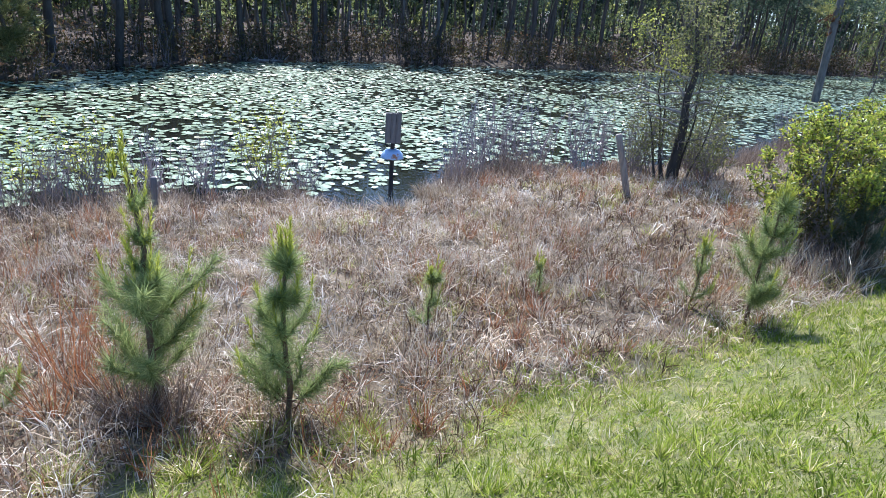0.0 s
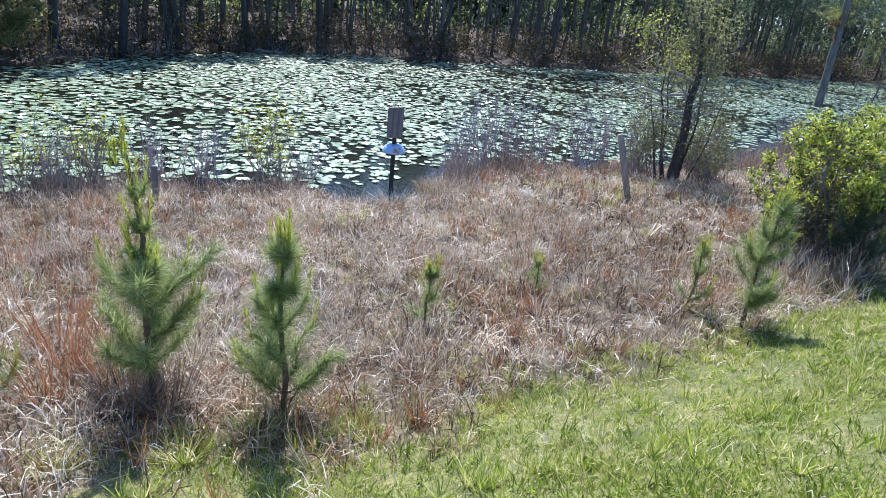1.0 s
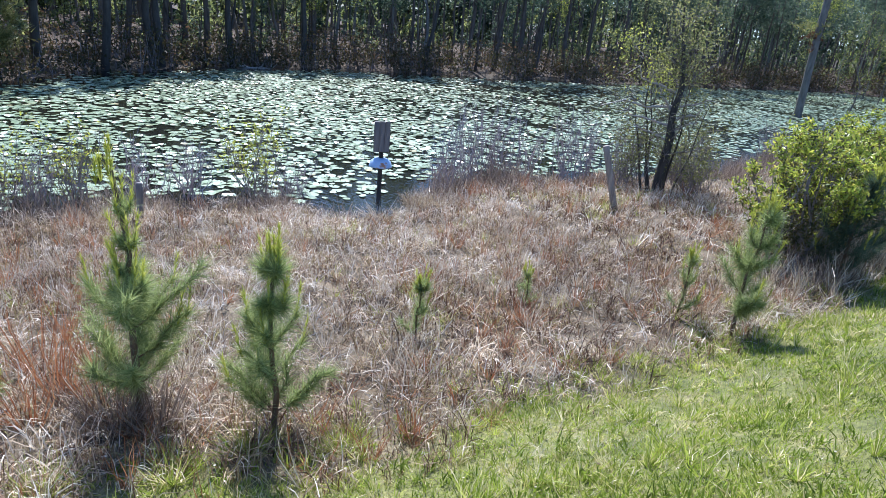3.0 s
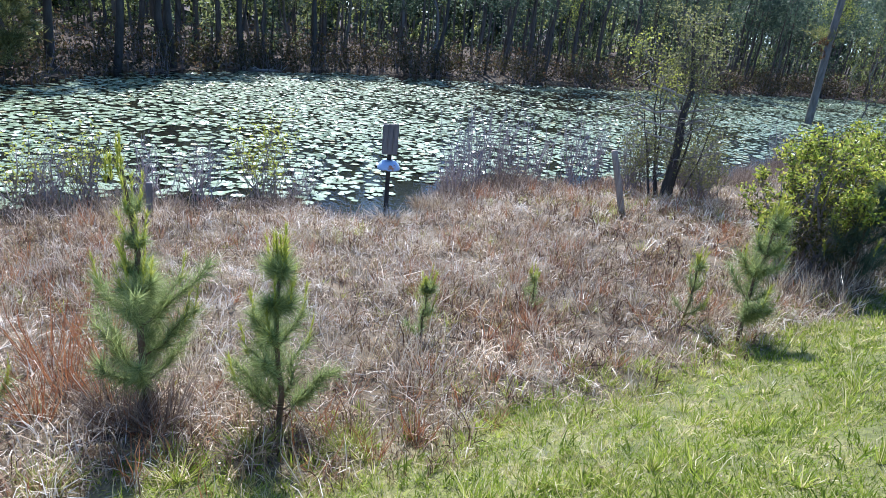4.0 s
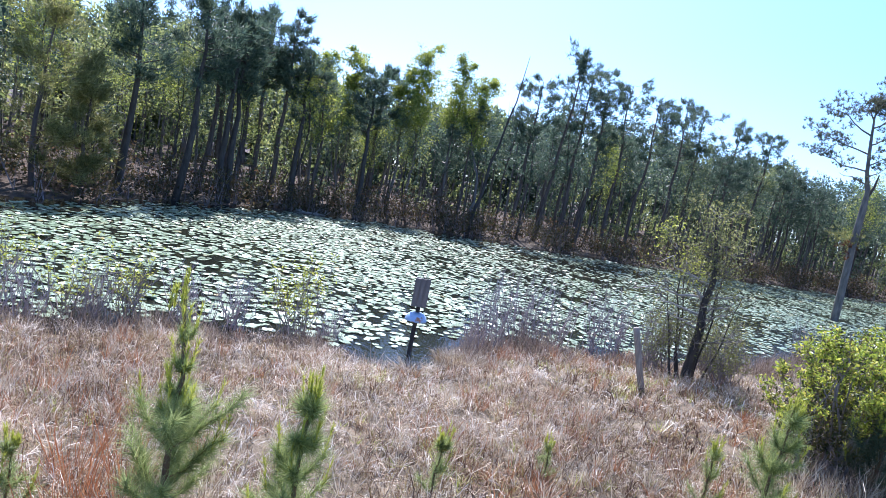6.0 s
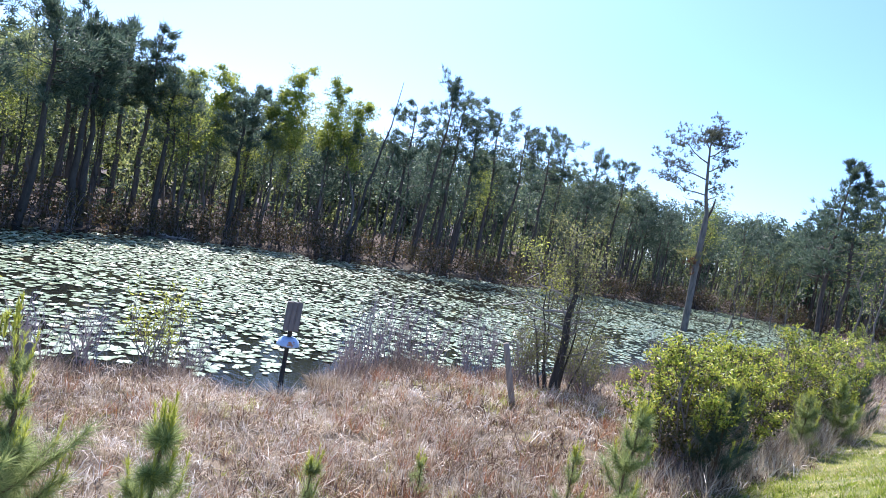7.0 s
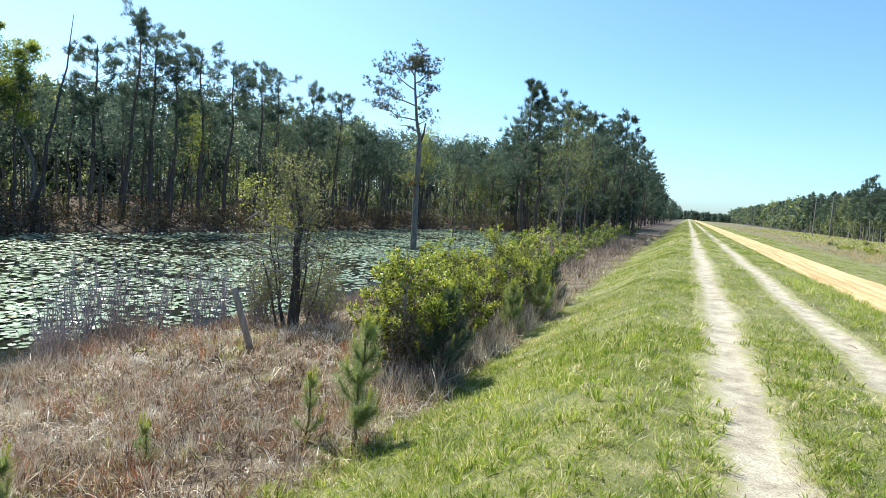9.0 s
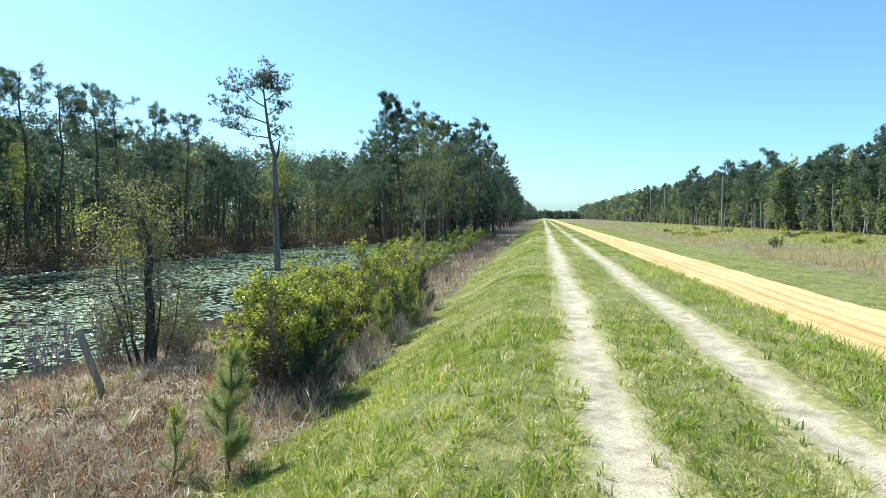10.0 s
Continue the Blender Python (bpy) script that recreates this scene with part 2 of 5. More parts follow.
def road_material():
    """Yellow sand, with long darker lines where tyres have run, and orange clay towards its edges."""
    m, nt, p, out = nodes("yellow sand")
    at = nt.nodes.new("ShaderNodeAttribute")
    at.attribute_name = "across"
    n, long, g = noise_tex(nt, 2.2, 5, 0.65), noise_tex(nt, 2.6, 4, 0.6, stretch=(1, 0.05, 1)), noise_tex(nt, 50, 3, 0.7)
    wav = nt.nodes.new("ShaderNodeMath")
    wav.operation = "MULTIPLY_ADD"
    nt.links.new(long, wav.inputs[0])
    wav.inputs[1].default_value = 0.22
    nt.links.new(at.outputs["Fac"], wav.inputs[2])
    lines = ramp(nt, wav.outputs[0], [(0.20, (0, 0, 0)), (0.27, (1, 1, 1)), (0.34, (0, 0, 0)), (0.56, (0, 0, 0)), (0.62, (0.8, 0.8, 0.8)), (0.69, (0, 0, 0)), (0.97, (0, 0, 0)), (1.06, (1, 1, 1))])
    col = ramp(nt, long, [(0.3, (0.46, 0.285, 0.125)), (0.65, (0.64, 0.445, 0.23))])
    col = mixc(nt, 1.0, col, ramp(nt, n, [(0.3, (0.82, 0.8, 0.77)), (0.7, (1.06, 1.05, 1.04))]), "MULTIPLY")
    col = mixc(nt, 1.0, col, ramp(nt, g, [(0.3, (0.85, 0.84, 0.83)), (0.65, (1.06, 1.05, 1.04))]), "MULTIPLY")
    col = mixc(nt, lines, col, mixc(nt, 1.0, col, (0.66, 0.56, 0.42), "MULTIPLY"))
    nt.links.new(col, p.inputs["Base Color"])
    p.inputs["Roughness"].default_value = 0.95
    bump(nt, p, n, 0.5, 0.03)
    return m


M_road = road_material()


def ground_material():
    """Earth under the growth: thatch green on the bank, straw litter in the marsh, dark mud by the pond, leaf litter in the woods."""
    m, nt, p, out = nodes("ground")
    zone = nt.nodes.new("ShaderNodeVertexColor")
    zone.layer_name = "zone"
    sep = nt.nodes.new("ShaderNodeSeparateColor")
    nt.links.new(zone.outputs[0], sep.inputs[0])
    fine, mid, big = noise_tex(nt, 34, 6, 0.75), noise_tex(nt, 2.2, 4), noise_tex(nt, 0.2, 3)
    green = ramp(nt, mid, [(0.25, (0.08, 0.10, 0.025)), (0.5, (0.165, 0.175, 0.05)), (0.75, (0.28, 0.25, 0.115))])
    straw = ramp(nt, mid, [(0.25, (0.045, 0.032, 0.022)), (0.5, (0.13, 0.10, 0.065)), (0.75, (0.28, 0.23, 0.16))])
    mud = ramp(nt, mid, [(0.3, (0.03, 0.024, 0.018)), (0.7, (0.09, 0.07, 0.05))])
    litter = ramp(nt, mid, [(0.3, (0.03, 0.02, 0.015)), (0.7, (0.09, 0.055, 0.035))])
    col = mixc(nt, sep.outputs[0], straw, green)
    col = mixc(nt, sep.outputs[1], col, mud)
    col = mixc(nt, sep.outputs[2], col, litter)
    col = mixc(nt, 1.0, col, ramp(nt, fine, [(0.35, (0.45, 0.45, 0.45)), (0.65, (1.5, 1.45, 1.35))]), "MULTIPLY")
    col = mixc(nt, 1.0, col, ramp(nt, big, [(0.3, (0.85, 0.85, 0.85)), (0.7, (1.1, 1.1, 1.1))]), "MULTIPLY")
    nt.links.new(col, p.inputs["Base Color"])
    p.inputs["Roughness"].default_value = 0.95
    bump(nt, p, fine, 0.7, 0.03)
    return m


M_ground = ground_material()


def metal_material():
    m, nt, p, out = nodes("galvanised metal")
    n = noise_tex(nt, 9, 4)
    tc = nt.nodes.new("ShaderNodeTexCoord")
    sep = nt.nodes.new("ShaderNodeSeparateXYZ")
    nt.links.new(tc.outputs["Object"], sep.inputs[0])
    ad = nt.nodes.new("ShaderNodeMath")
    ad.operation, ad.inputs[1].default_value = "MULTIPLY_ADD", -1.4
    nt.links.new(sep.outputs[1], ad.inputs[0])
    nt.links.new(n, ad.inputs[2])
    col = ramp(nt, ad.outputs[0], [(0.0, (0.34, 0.46, 0.62)), (0.82, (0.44, 0.57, 0.74)), (0.92, (0.42, 0.20, 0.10))])
    nt.links.new(col, p.inputs["Base Color"])
    p.inputs["Metallic"].default_value, p.inputs["Roughness"].default_value = 0.15, 0.5
    return m


M_metal = metal_material()


# ---- mesh helpers ----
rng = np.random.default_rng(7)


def mesh_np(name, V, F, material=None, smooth=False):
    """A mesh from arrays of points and of equal-sided faces (n x 3 or n x 4)."""
    V, F = np.asarray(V, np.float32), np.asarray(F, np.int32)
    me = bpy.data.meshes.new(name)
    k = F.shape[1]
    me.vertices.add(len(V))
    me.vertices.foreach_set("co", V.ravel())
    me.loops.add(F.size)
    me.loops.foreach_set("vertex_index", F.ravel())
    me.polygons.add(len(F))
    me.polygons.foreach_set("loop_start", np.arange(0, F.size, k, dtype=np.int32))
    me.polygons.foreach_set("use_smooth", np.full(len(F), smooth))
    me.update()
    me.validate()
    if material:
        me.materials.append(material)
    return me


def part(name, me, parent=None, label=""):
    ob = new(name, me)
    ob.parent = parent
    return tagged(ob, label)


class Soup:
    """Collects tubes (quads) or blades and leaves (triangles)."""

    def __init__(self):
        self.V, self.F, self.T, self.n = [], [], [], 0

    def add(self, V, F, tone=None):
        if tone is not None:
            self.T.append(np.repeat(np.asarray(tone, np.float32), len(V) // len(tone)))
        self.V.append(np.asarray(V, float))
        self.F.append(np.asarray(F) + self.n)
        self.n += len(V)

    def get(self):
        return np.concatenate(self.V), np.concatenate(self.F)

    def mesh(self, name, material, smooth=False):
        V, F = self.get()
        me = mesh_np(name, V, F, material, smooth)
        if self.T:
            me.attributes.new("tone", "FLOAT", "POINT").data.foreach_set("value", np.concatenate(self.T))
        return me


def tube(soup, pts, radii, sides=6):
    """A tapered tube along points, as quads, closed at its end by a narrow tip."""
    pts = np.asarray(pts, float)
    radii = np.asarray(radii, float)
    d = np.gradient(pts, axis=0)
    d /= np.linalg.norm(d, axis=1)[:, None] + 1e-9
    ref = np.where(np.abs(d[:, 2:3]) > 0.9, [[1.0, 0, 0]], [[0, 0, 1.0]])
    a = np.cross(d, ref)
    a /= np.linalg.norm(a, axis=1)[:, None] + 1e-9
    b = np.cross(d, a)
    th = np.arange(sides) * 2 * math.pi / sides
    ring = pts[:, None] + radii[:, None, None] * (a[:, None] * np.cos(th)[None, :, None] + b[:, None] * np.sin(th)[None, :, None])
    n = len(pts)
    i, j = np.meshgrid(np.arange(n - 1), np.arange(sides), indexing="ij")
    q = np.stack([i * sides + j, i * sides + (j + 1) % sides, (i + 1) * sides + (j + 1) % sides, (i + 1) * sides + j], -1).reshape(-1, 4)
    soup.add(ring.reshape(-1, 3), q)


def unit(v):
    return v / (np.linalg.norm(v, axis=-1, keepdims=True) + 1e-9)


def blades(base, tip, width, bend=0.0, r=rng):
    """Tapered blades from base to tip, two triangles and a tip each; bend pushes the middle aside."""
    n = len(base)
    d = tip - base
    side = unit(np.cross(d, r.normal(size=(n, 3)))) * (np.broadcast_to(width, (n,))[:, None] * 0.5)
    mid = base + d * 0.55 + r.normal(size=(n, 3)) * (np.linalg.norm(d, axis=1)[:, None] * bend)
    V = np.stack([base - side, base + side, mid + side * 0.8, mid - side * 0.8, tip], 1).reshape(-1, 3)
    k = np.arange(n)[:, None, None] * 5
    F = (np.array([[0, 1, 2], [0, 2, 3], [3, 2, 4]])[None] + k).reshape(-1, 3)
    return V, F


def needles(base, d, length, width, r=rng):
    """Single narrow triangles from base along d."""
    n = len(base)
    side = unit(np.cross(d, r.normal(size=(n, 3)))) * (np.broadcast_to(width, (n,))[:, None] * 0.5)
    tip = base + unit(d) * np.broadcast_to(length, (n,))[:, None]
    V = np.stack([base - side, base + side, tip], 1).reshape(-1, 3)
    return V, np.arange(3 * n).reshape(-1, 3)


def arcs(base, out, length, width, tilt, curl, r=rng):
    """Curved blades of three spans that lean along out by tilt and droop by curl (radians); five triangles each."""
    n = len(base)
    side = unit(np.cross(out, [0, 0, 1.0]) + r.normal(size=(n, 3)) * 0.5) * (np.broadcast_to(width, (n,))[:, None] * 0.5)
    p, rows = base.copy(), []
    for k, wide in enumerate((1.0, 1.0, 0.8, 0.0)):
        rows += [p - side * wide, p + side * wide] if wide else [p]
        a = (tilt + curl * k / 2 + r.normal(size=n) * 0.25)[:, None]
        p = p + (np.sin(a) * out + np.cos(a) * [0, 0, 1.0]) * (length / 3)[:, None]
    V = np.stack(rows, 1).reshape(-1, 3)
    F = np.array([[0, 1, 3], [0, 3, 2], [2, 3, 5], [2, 5, 4], [4, 5, 6]])[None] + np.arange(n)[:, None, None] * 7
    return V, F.reshape(-1, 3)


def flecks(c, size, r=rng):
    """Single small triangles round the points c, for foliage far off."""
    n = len(c)
    s = np.broadcast_to(size, (n,))
    return needles(c, r.normal(size=(n, 3)), s * 1.6, s * 0.85, r)


def leaves(c, size, r=rng, flat=0.0):
    """Rhombic leaves round the points c, each two triangles folded a little along the midrib."""
    n = len(c)
    s = np.broadcast_to(size, (n,))[:, None]
    a = unit(r.normal(size=(n, 3)) * [1, 1, 1 - flat])
    b = unit(np.cross(a, r.normal(size=(n, 3))))
    nn = np.cross(a, b)
    V = np.stack([c - a * s, c + b * s * 0.42 + nn * s * 0.12, c + a * s, c - b * s * 0.42 + nn * s * 0.12], 1).reshape(-1, 3)
    k = np.arange(n)[:, None, None] * 4
    F = (np.array([[0, 1, 2], [0, 2, 3]])[None] + k).reshape(-1, 3)
    return V, F


def smooth(a, b, x):
    t = np.clip((np.asarray(x, float) - a) / (b - a), 0, 1)
    return t * t * (3 - 2 * t)


LATTICE = np.random.default_rng(99).uniform(-1, 1, (256, 256))


def lattice(x, y):
    i, j = np.floor(x).astype(int), np.floor(y).astype(int)
    u, v = x - i, y - j
    u, v = u * u * (3 - 2 * u), v * v * (3 - 2 * v)
    p, q = i % 256, j % 256
    p2, q2 = (i + 1) % 256, (j + 1) % 256
    return (LATTICE[p, q] * (1 - u) + LATTICE[p2, q] * u) * (1 - v) + (LATTICE[p, q2] * (1 - u) + LATTICE[p2, q2] * u) * v


def wobble(x, y, s=1.0, seed=0.0):
    """Smooth random unevenness, about -1 to 1, with patches some 3 / s metres across."""
    x, y = np.asarray(x, float) * s * 0.55 + seed * 17.3, np.asarray(y, float) * s * 0.55 - seed * 9.1
    x, y = 0.8 * x - 0.6 * y, 0.6 * x + 0.8 * y
    return np.clip(1.25 * lattice(x, y) + 0.55 * lattice(x * 2.3 + 31, y * 2.3 + 7), -1, 1)


# ---- the lie of the land: the bank runs along y, the pond lies on its -x side ----
WATER = -1.8
YN = [-15, -6, 0, 3, 4.2, 5.0, 5.6, 6.6, 7.4, 8.2, 10, 13, 17, 20, 30, 45, 56, 68, 78]
XN = [-15, -13.2, -12.2, -11.7, -11.4, -10.4, -9.7, -9.8, -10.2, -10.7, -10.9, -10.2, -9.3, -9.8, -10.5, -12, -13.3, -16.5, -20]
YF = [-15, -8, 0, 4, 9, 17, 22, 34, 48, 60, 70, 78]
XF = [-15, -20.5, -26, -29.5, -33, -35, -34, -31, -29.5, -29, -26, -20]


def near_shore(y):
    return np.interp(y, YN, XN) + 0.18 * np.sin(np.asarray(y) * 2.3) + 0.1 * np.sin(np.asarray(y) * 5.1)


def far_shore(y):
    return np.interp(y, YF, XF) + 0.5 * np.sin(np.asarray(y) * 0.9) + 0.25 * np.sin(np.asarray(y) * 2.7)


def toe(y):
    return -3.15 - 1.0 * (1 - smooth(-0.5, 5.5, y)) + 0.12 * np.sin(np.asarray(y) * 1.7)


def in_pond(x, y):
    """Metres inside the pond's edge (negative outside), roughly."""
    d = np.minimum(near_shore(y) - x, x - far_shore(y))
    return np.minimum(d, np.minimum(78 - y, y + 15))


def land(x, y):
    x, y = np.asarray(x, float), np.asarray(y, float)
    t = toe(y)
    shore = np.minimum(near_shore(y), t - 2)
    slope = -1.2 * smooth(0, 1, (-0.5 - x) / (-0.5 - t)) * 0.5 - 1.2 * np.clip((-0.5 - x) / (-0.5 - t), 0, 1) * 0.5
    marsh = -0.62 * np.clip((t - x) / (t - shore), 0, 1) ** 1.2
    left = slope + marsh + 0.05 * wobble(x, y, 1.1) * smooth(-2.5, -4, x)
    d = in_pond(x, y)
    left = left - 0.7 * smooth(0.0, 3.0, d)
    far = np.maximum(0, np.where(x < -20, far_shore(np.clip(y, -15, 78)) - x, 0))
    left = left + np.where(x < -15, 0.25 * smooth(0, 2, far) + 0.03 * np.minimum(far, 60), 0)
    right = -0.9 * smooth(3.5, 5.3, x) - 0.05 * smooth(8.6, 9.2, x) - 0.25 * smooth(10, 14, x) + 0.06 * wobble(x, y, 0.5) * smooth(9.5, 14, x)
    top = -0.035 * np.exp(-((x - 0.57) / 0.22) ** 2) - 0.035 * np.exp(-((x - 2.17) / 0.22) ** 2)
    return np.where(x < -0.5, left, right + top) + 0.012 * wobble(x, y, 3.0)


def grid_axis(lo, hi, core_lo, core_hi, step, growth=1.25):
    a = list(np.arange(core_lo, core_hi + 1e-6, step))
    s = step
    while a[-1] < hi:
        s *= growth
        a.append(min(a[-1] + s, hi))
    s, b = step, [core_lo]
    while b[-1] > lo:
        s *= growth
        b.append(max(b[-1] - s, lo))
    return np.array(b[:0:-1] + a)


def build_ground():
    gx = grid_axis(-2500, 2500, -16, 11, 0.15)
    gy = grid_axis(-2500, 2500, -2, 26, 0.25)
    X, Y = np.meshgrid(gx, gy)
    Z = land(X, Y)
    V = np.stack([X, Y, Z], -1).reshape(-1, 3)
    w, h = len(gx), len(gy)
    i, j = np.meshgrid(np.arange(w - 1), np.arange(h - 1))
    q = np.stack([j * w + i, j * w + i + 1, (j + 1) * w + i + 1, (j + 1) * w + i], -1).reshape(-1, 4)
    me = mesh_np("ground", V, q, M_ground, True)
    x, y = V[:, 0], V[:, 1]
    edge = 0.35 * wobble(x, y, 2.0)
    green = smooth(-0.3, 0.3, x - toe(y) + edge) * (1 - 0.6 * smooth(14.0, 15.6, x + edge))
    green = green * (0.8 + 0.2 * smooth(0.25, 0.75, np.minimum(np.abs(x - 0.57), np.abs(x - 2.17)) + 0.25 * edge))
    mud = smooth(-0.9, 0.1, in_pond(x, y) + edge * 0.5)
    woods = np.maximum(smooth(0.5, 3, far_shore(np.clip(y, -15, 78)) - x) * (x < -14), smooth(44, 52, x))
    woods = np.maximum(woods, smooth(55, 75, y) * (x < -8))
    col = me.color_attributes.new("zone", "FLOAT_COLOR", "POINT")
    col.data.foreach_set("color", np.stack([green, mud, woods, np.ones_like(x)], 1).astype(np.float32).ravel())
    return tagged(new("ground", me), "grassy earth bank, dry marsh and woodland floor", "ground", kind="structure")


build_ground()

V = np.array([[-40, -20, WATER], [-8, -20, WATER], [-8, 82, WATER], [-40, 82, WATER]], float)
tagged(new("water", mesh_np("water", V, [[0, 1, 2, 3]], M_water)), "dark still pond water under lily pads", "water", kind="structure")


def strip(name, x0, half, y0, y1, step, lift, material, across=5, rough_edge=0.08, ruts=0.0):
    ys = np.array([*np.arange(y0, -8, 1.0), *np.arange(max(y0, -8), 40, step), *np.geomspace(40, y1, 120)])
    u = np.linspace(-1, 1, across)
    wid = half + rough_edge * (0.6 * wobble(ys, ys * 0.3, 0.5, x0) + 0.45 * wobble(ys, ys, 1.6, x0))
    cx = x0 + 0.05 * np.sin(ys * 0.55 + x0)
    X = cx[:, None] + wid[:, None] * u[None]
    Y = np.repeat(ys[:, None], across, 1)
    Z = land(X, Y) + lift * (1 - u[None] ** 4) - 0.004 + ruts * np.cos(u[None] * math.pi * 5.0) * (1 + 0.3 * wobble(X, Y, 2.0))
    n, w = X.shape
    i, j = np.meshgrid(np.arange(w - 1), np.arange(n - 1))
    q = np.stack([j * w + i, j * w + i + 1, (j + 1) * w + i + 1, (j + 1) * w + i], -1).reshape(-1, 4)
    me = mesh_np(name, np.stack([X, Y, Z], -1).reshape(-1, 3), q, material, True)
    side = me.attributes.new("across", "FLOAT", "POINT")
    side.data.foreach_set("value", np.repeat(np.abs(u)[None], n, 0).astype(np.float32).ravel())
    return new(name, me)


tagged(strip("wheel_track", 0.57, 0.47, -70, 1200, 0.12, 0.016, M_worn, across=13, rough_edge=0.05), "pale sandy wheel track worn through grass", "path", "wheel tracks on the bank", "structure")
tagged(strip("wheel_track", 2.17, 0.38, -70, 1200, 0.12, 0.016, M_worn, across=13, rough_edge=0.05), "pale sandy wheel track worn through grass", "path", "wheel tracks on the bank", "structure")
tagged(strip("road", 7.15, 1.75, -70, 1400, 0.3, 0.09, M_road, across=41, rough_edge=0.12, ruts=0.035), "yellow sand road with long tyre ruts", "road", kind="structure")


# ---- trees ----
def path_up(r, start, end, n=6, wander=0.05):
    """A wandering line of n points from start to end."""
    t = np.linspace(0, 1, n)[:, None]
    p = np.asarray(start) * (1 - t) + np.asarray(end) * t
    w = np.cumsum(r.normal(size=(n, 3)), 0)
    w -= w[0] + (w[-1] - w[0]) * t
    return p + w * wander * np.linalg.norm(np.asarray(end) - start) / 2


def limb(soup, r, start, d, length, radius, sides=5, n=5, up=0.25, wander=0.12):
    """One limb that curves upward; returns its points."""
    d = unit(np.asarray(d, float))
    t = np.linspace(0, 1, n)[:, None]
    p = np.asarray(start) + d * length * t + np.array([0, 0, 1.0]) * up * length * t ** 2
    p[1:] += r.normal(size=(n - 1, 3)) * wander * length * t[1:] * 0.4
    tube(soup, p, radius * (1 - 0.85 * t[:, 0]), sides)
    return p


def tuft_dirs(r, d, n, spread):
    return unit(unit(d)[None] + r.normal(size=(n, 3)) * spread)


def pine_meshes(seed, h, r0, crown_from=0.55, spread=0.18, limbs=26, tufts=9, needle=0.24, per=14, mat=M_needle, lean=0.02, top_round=True, bark=M_pine_bark, width=0.022, loose=0.16):
    """A tall pine: a straight trunk, bare below, limbs with tufts of needles above. Returns (trunk, limbs, crown)."""
    r = np.random.default_rng(seed)
    trunk, arms, crown = Soup(), Soup(), Soup()
    top = np.array([r.normal() * lean * h, r.normal() * lean * h, h])
    line = path_up(r, (0, 0, -0.25), top, 9, 0.02)
    tube(trunk, line, r0 * (1 - 0.88 * np.linspace(0, 1, 9) ** 1.2), 9)
    for k in range(limbs):
        f = crown_from + (1 - crown_from) * ((k + r.random()) / limbs) ** (1.0 if top_round else 1.35)
        p0 = np.array([np.interp(f, np.linspace(0, 1, 9), line[:, c]) for c in range(3)])
        rel = (f - crown_from) / (1 - crown_from)
        shape = (0.55 + 0.45 * math.sin(math.pi * min(1, rel * 1.1))) if top_round else 1 - 0.93 * rel ** 1.15
        length = h * spread * shape * r.uniform(0.55, 1.15)
        th = r.uniform(0, 2 * math.pi)
        d = np.array([math.cos(th), math.sin(th), r.uniform(-0.15, 0.35)])
        pts = limb(arms, r, p0, d, length, max(0.012, r0 * 0.22 * (1 - 0.6 * rel)), 3, 5, 0.25)
        for q in range(tufts):
            u = r.uniform(0.4, 1.05)
            c = np.array([np.interp(u, np.linspace(0, 1, 5), pts[:, a]) for a in range(3)])
            c = c + r.normal(size=3) * [length * loose, length * loose, length * loose * 0.6]
            dd = tuft_dirs(r, unit(c - p0) + [0, 0, 0.6], per, 0.6)
            crown.add(*needles(c + r.normal(size=(per, 3)) * needle * 2 * loose, dd, needle * r.uniform(0.7, 1.2, per), width, r))
    for q in range(tufts):
        f = r.uniform(0.86, 1.0)
        c = np.array([np.interp(f, np.linspace(0, 1, 9), line[:, a]) for a in range(3)]) + r.normal(size=3) * needle * 0.3
        crown.add(*needles(c + r.normal(size=(per, 3)) * needle * 2 * loose, tuft_dirs(r, np.array([0, 0, 1.0]), per, 0.6), needle * r.uniform(0.7, 1.2, per), width, r))
    return trunk.mesh("trunk", bark, True), arms.mesh("limbs", bark, True), crown.mesh("crown", mat)


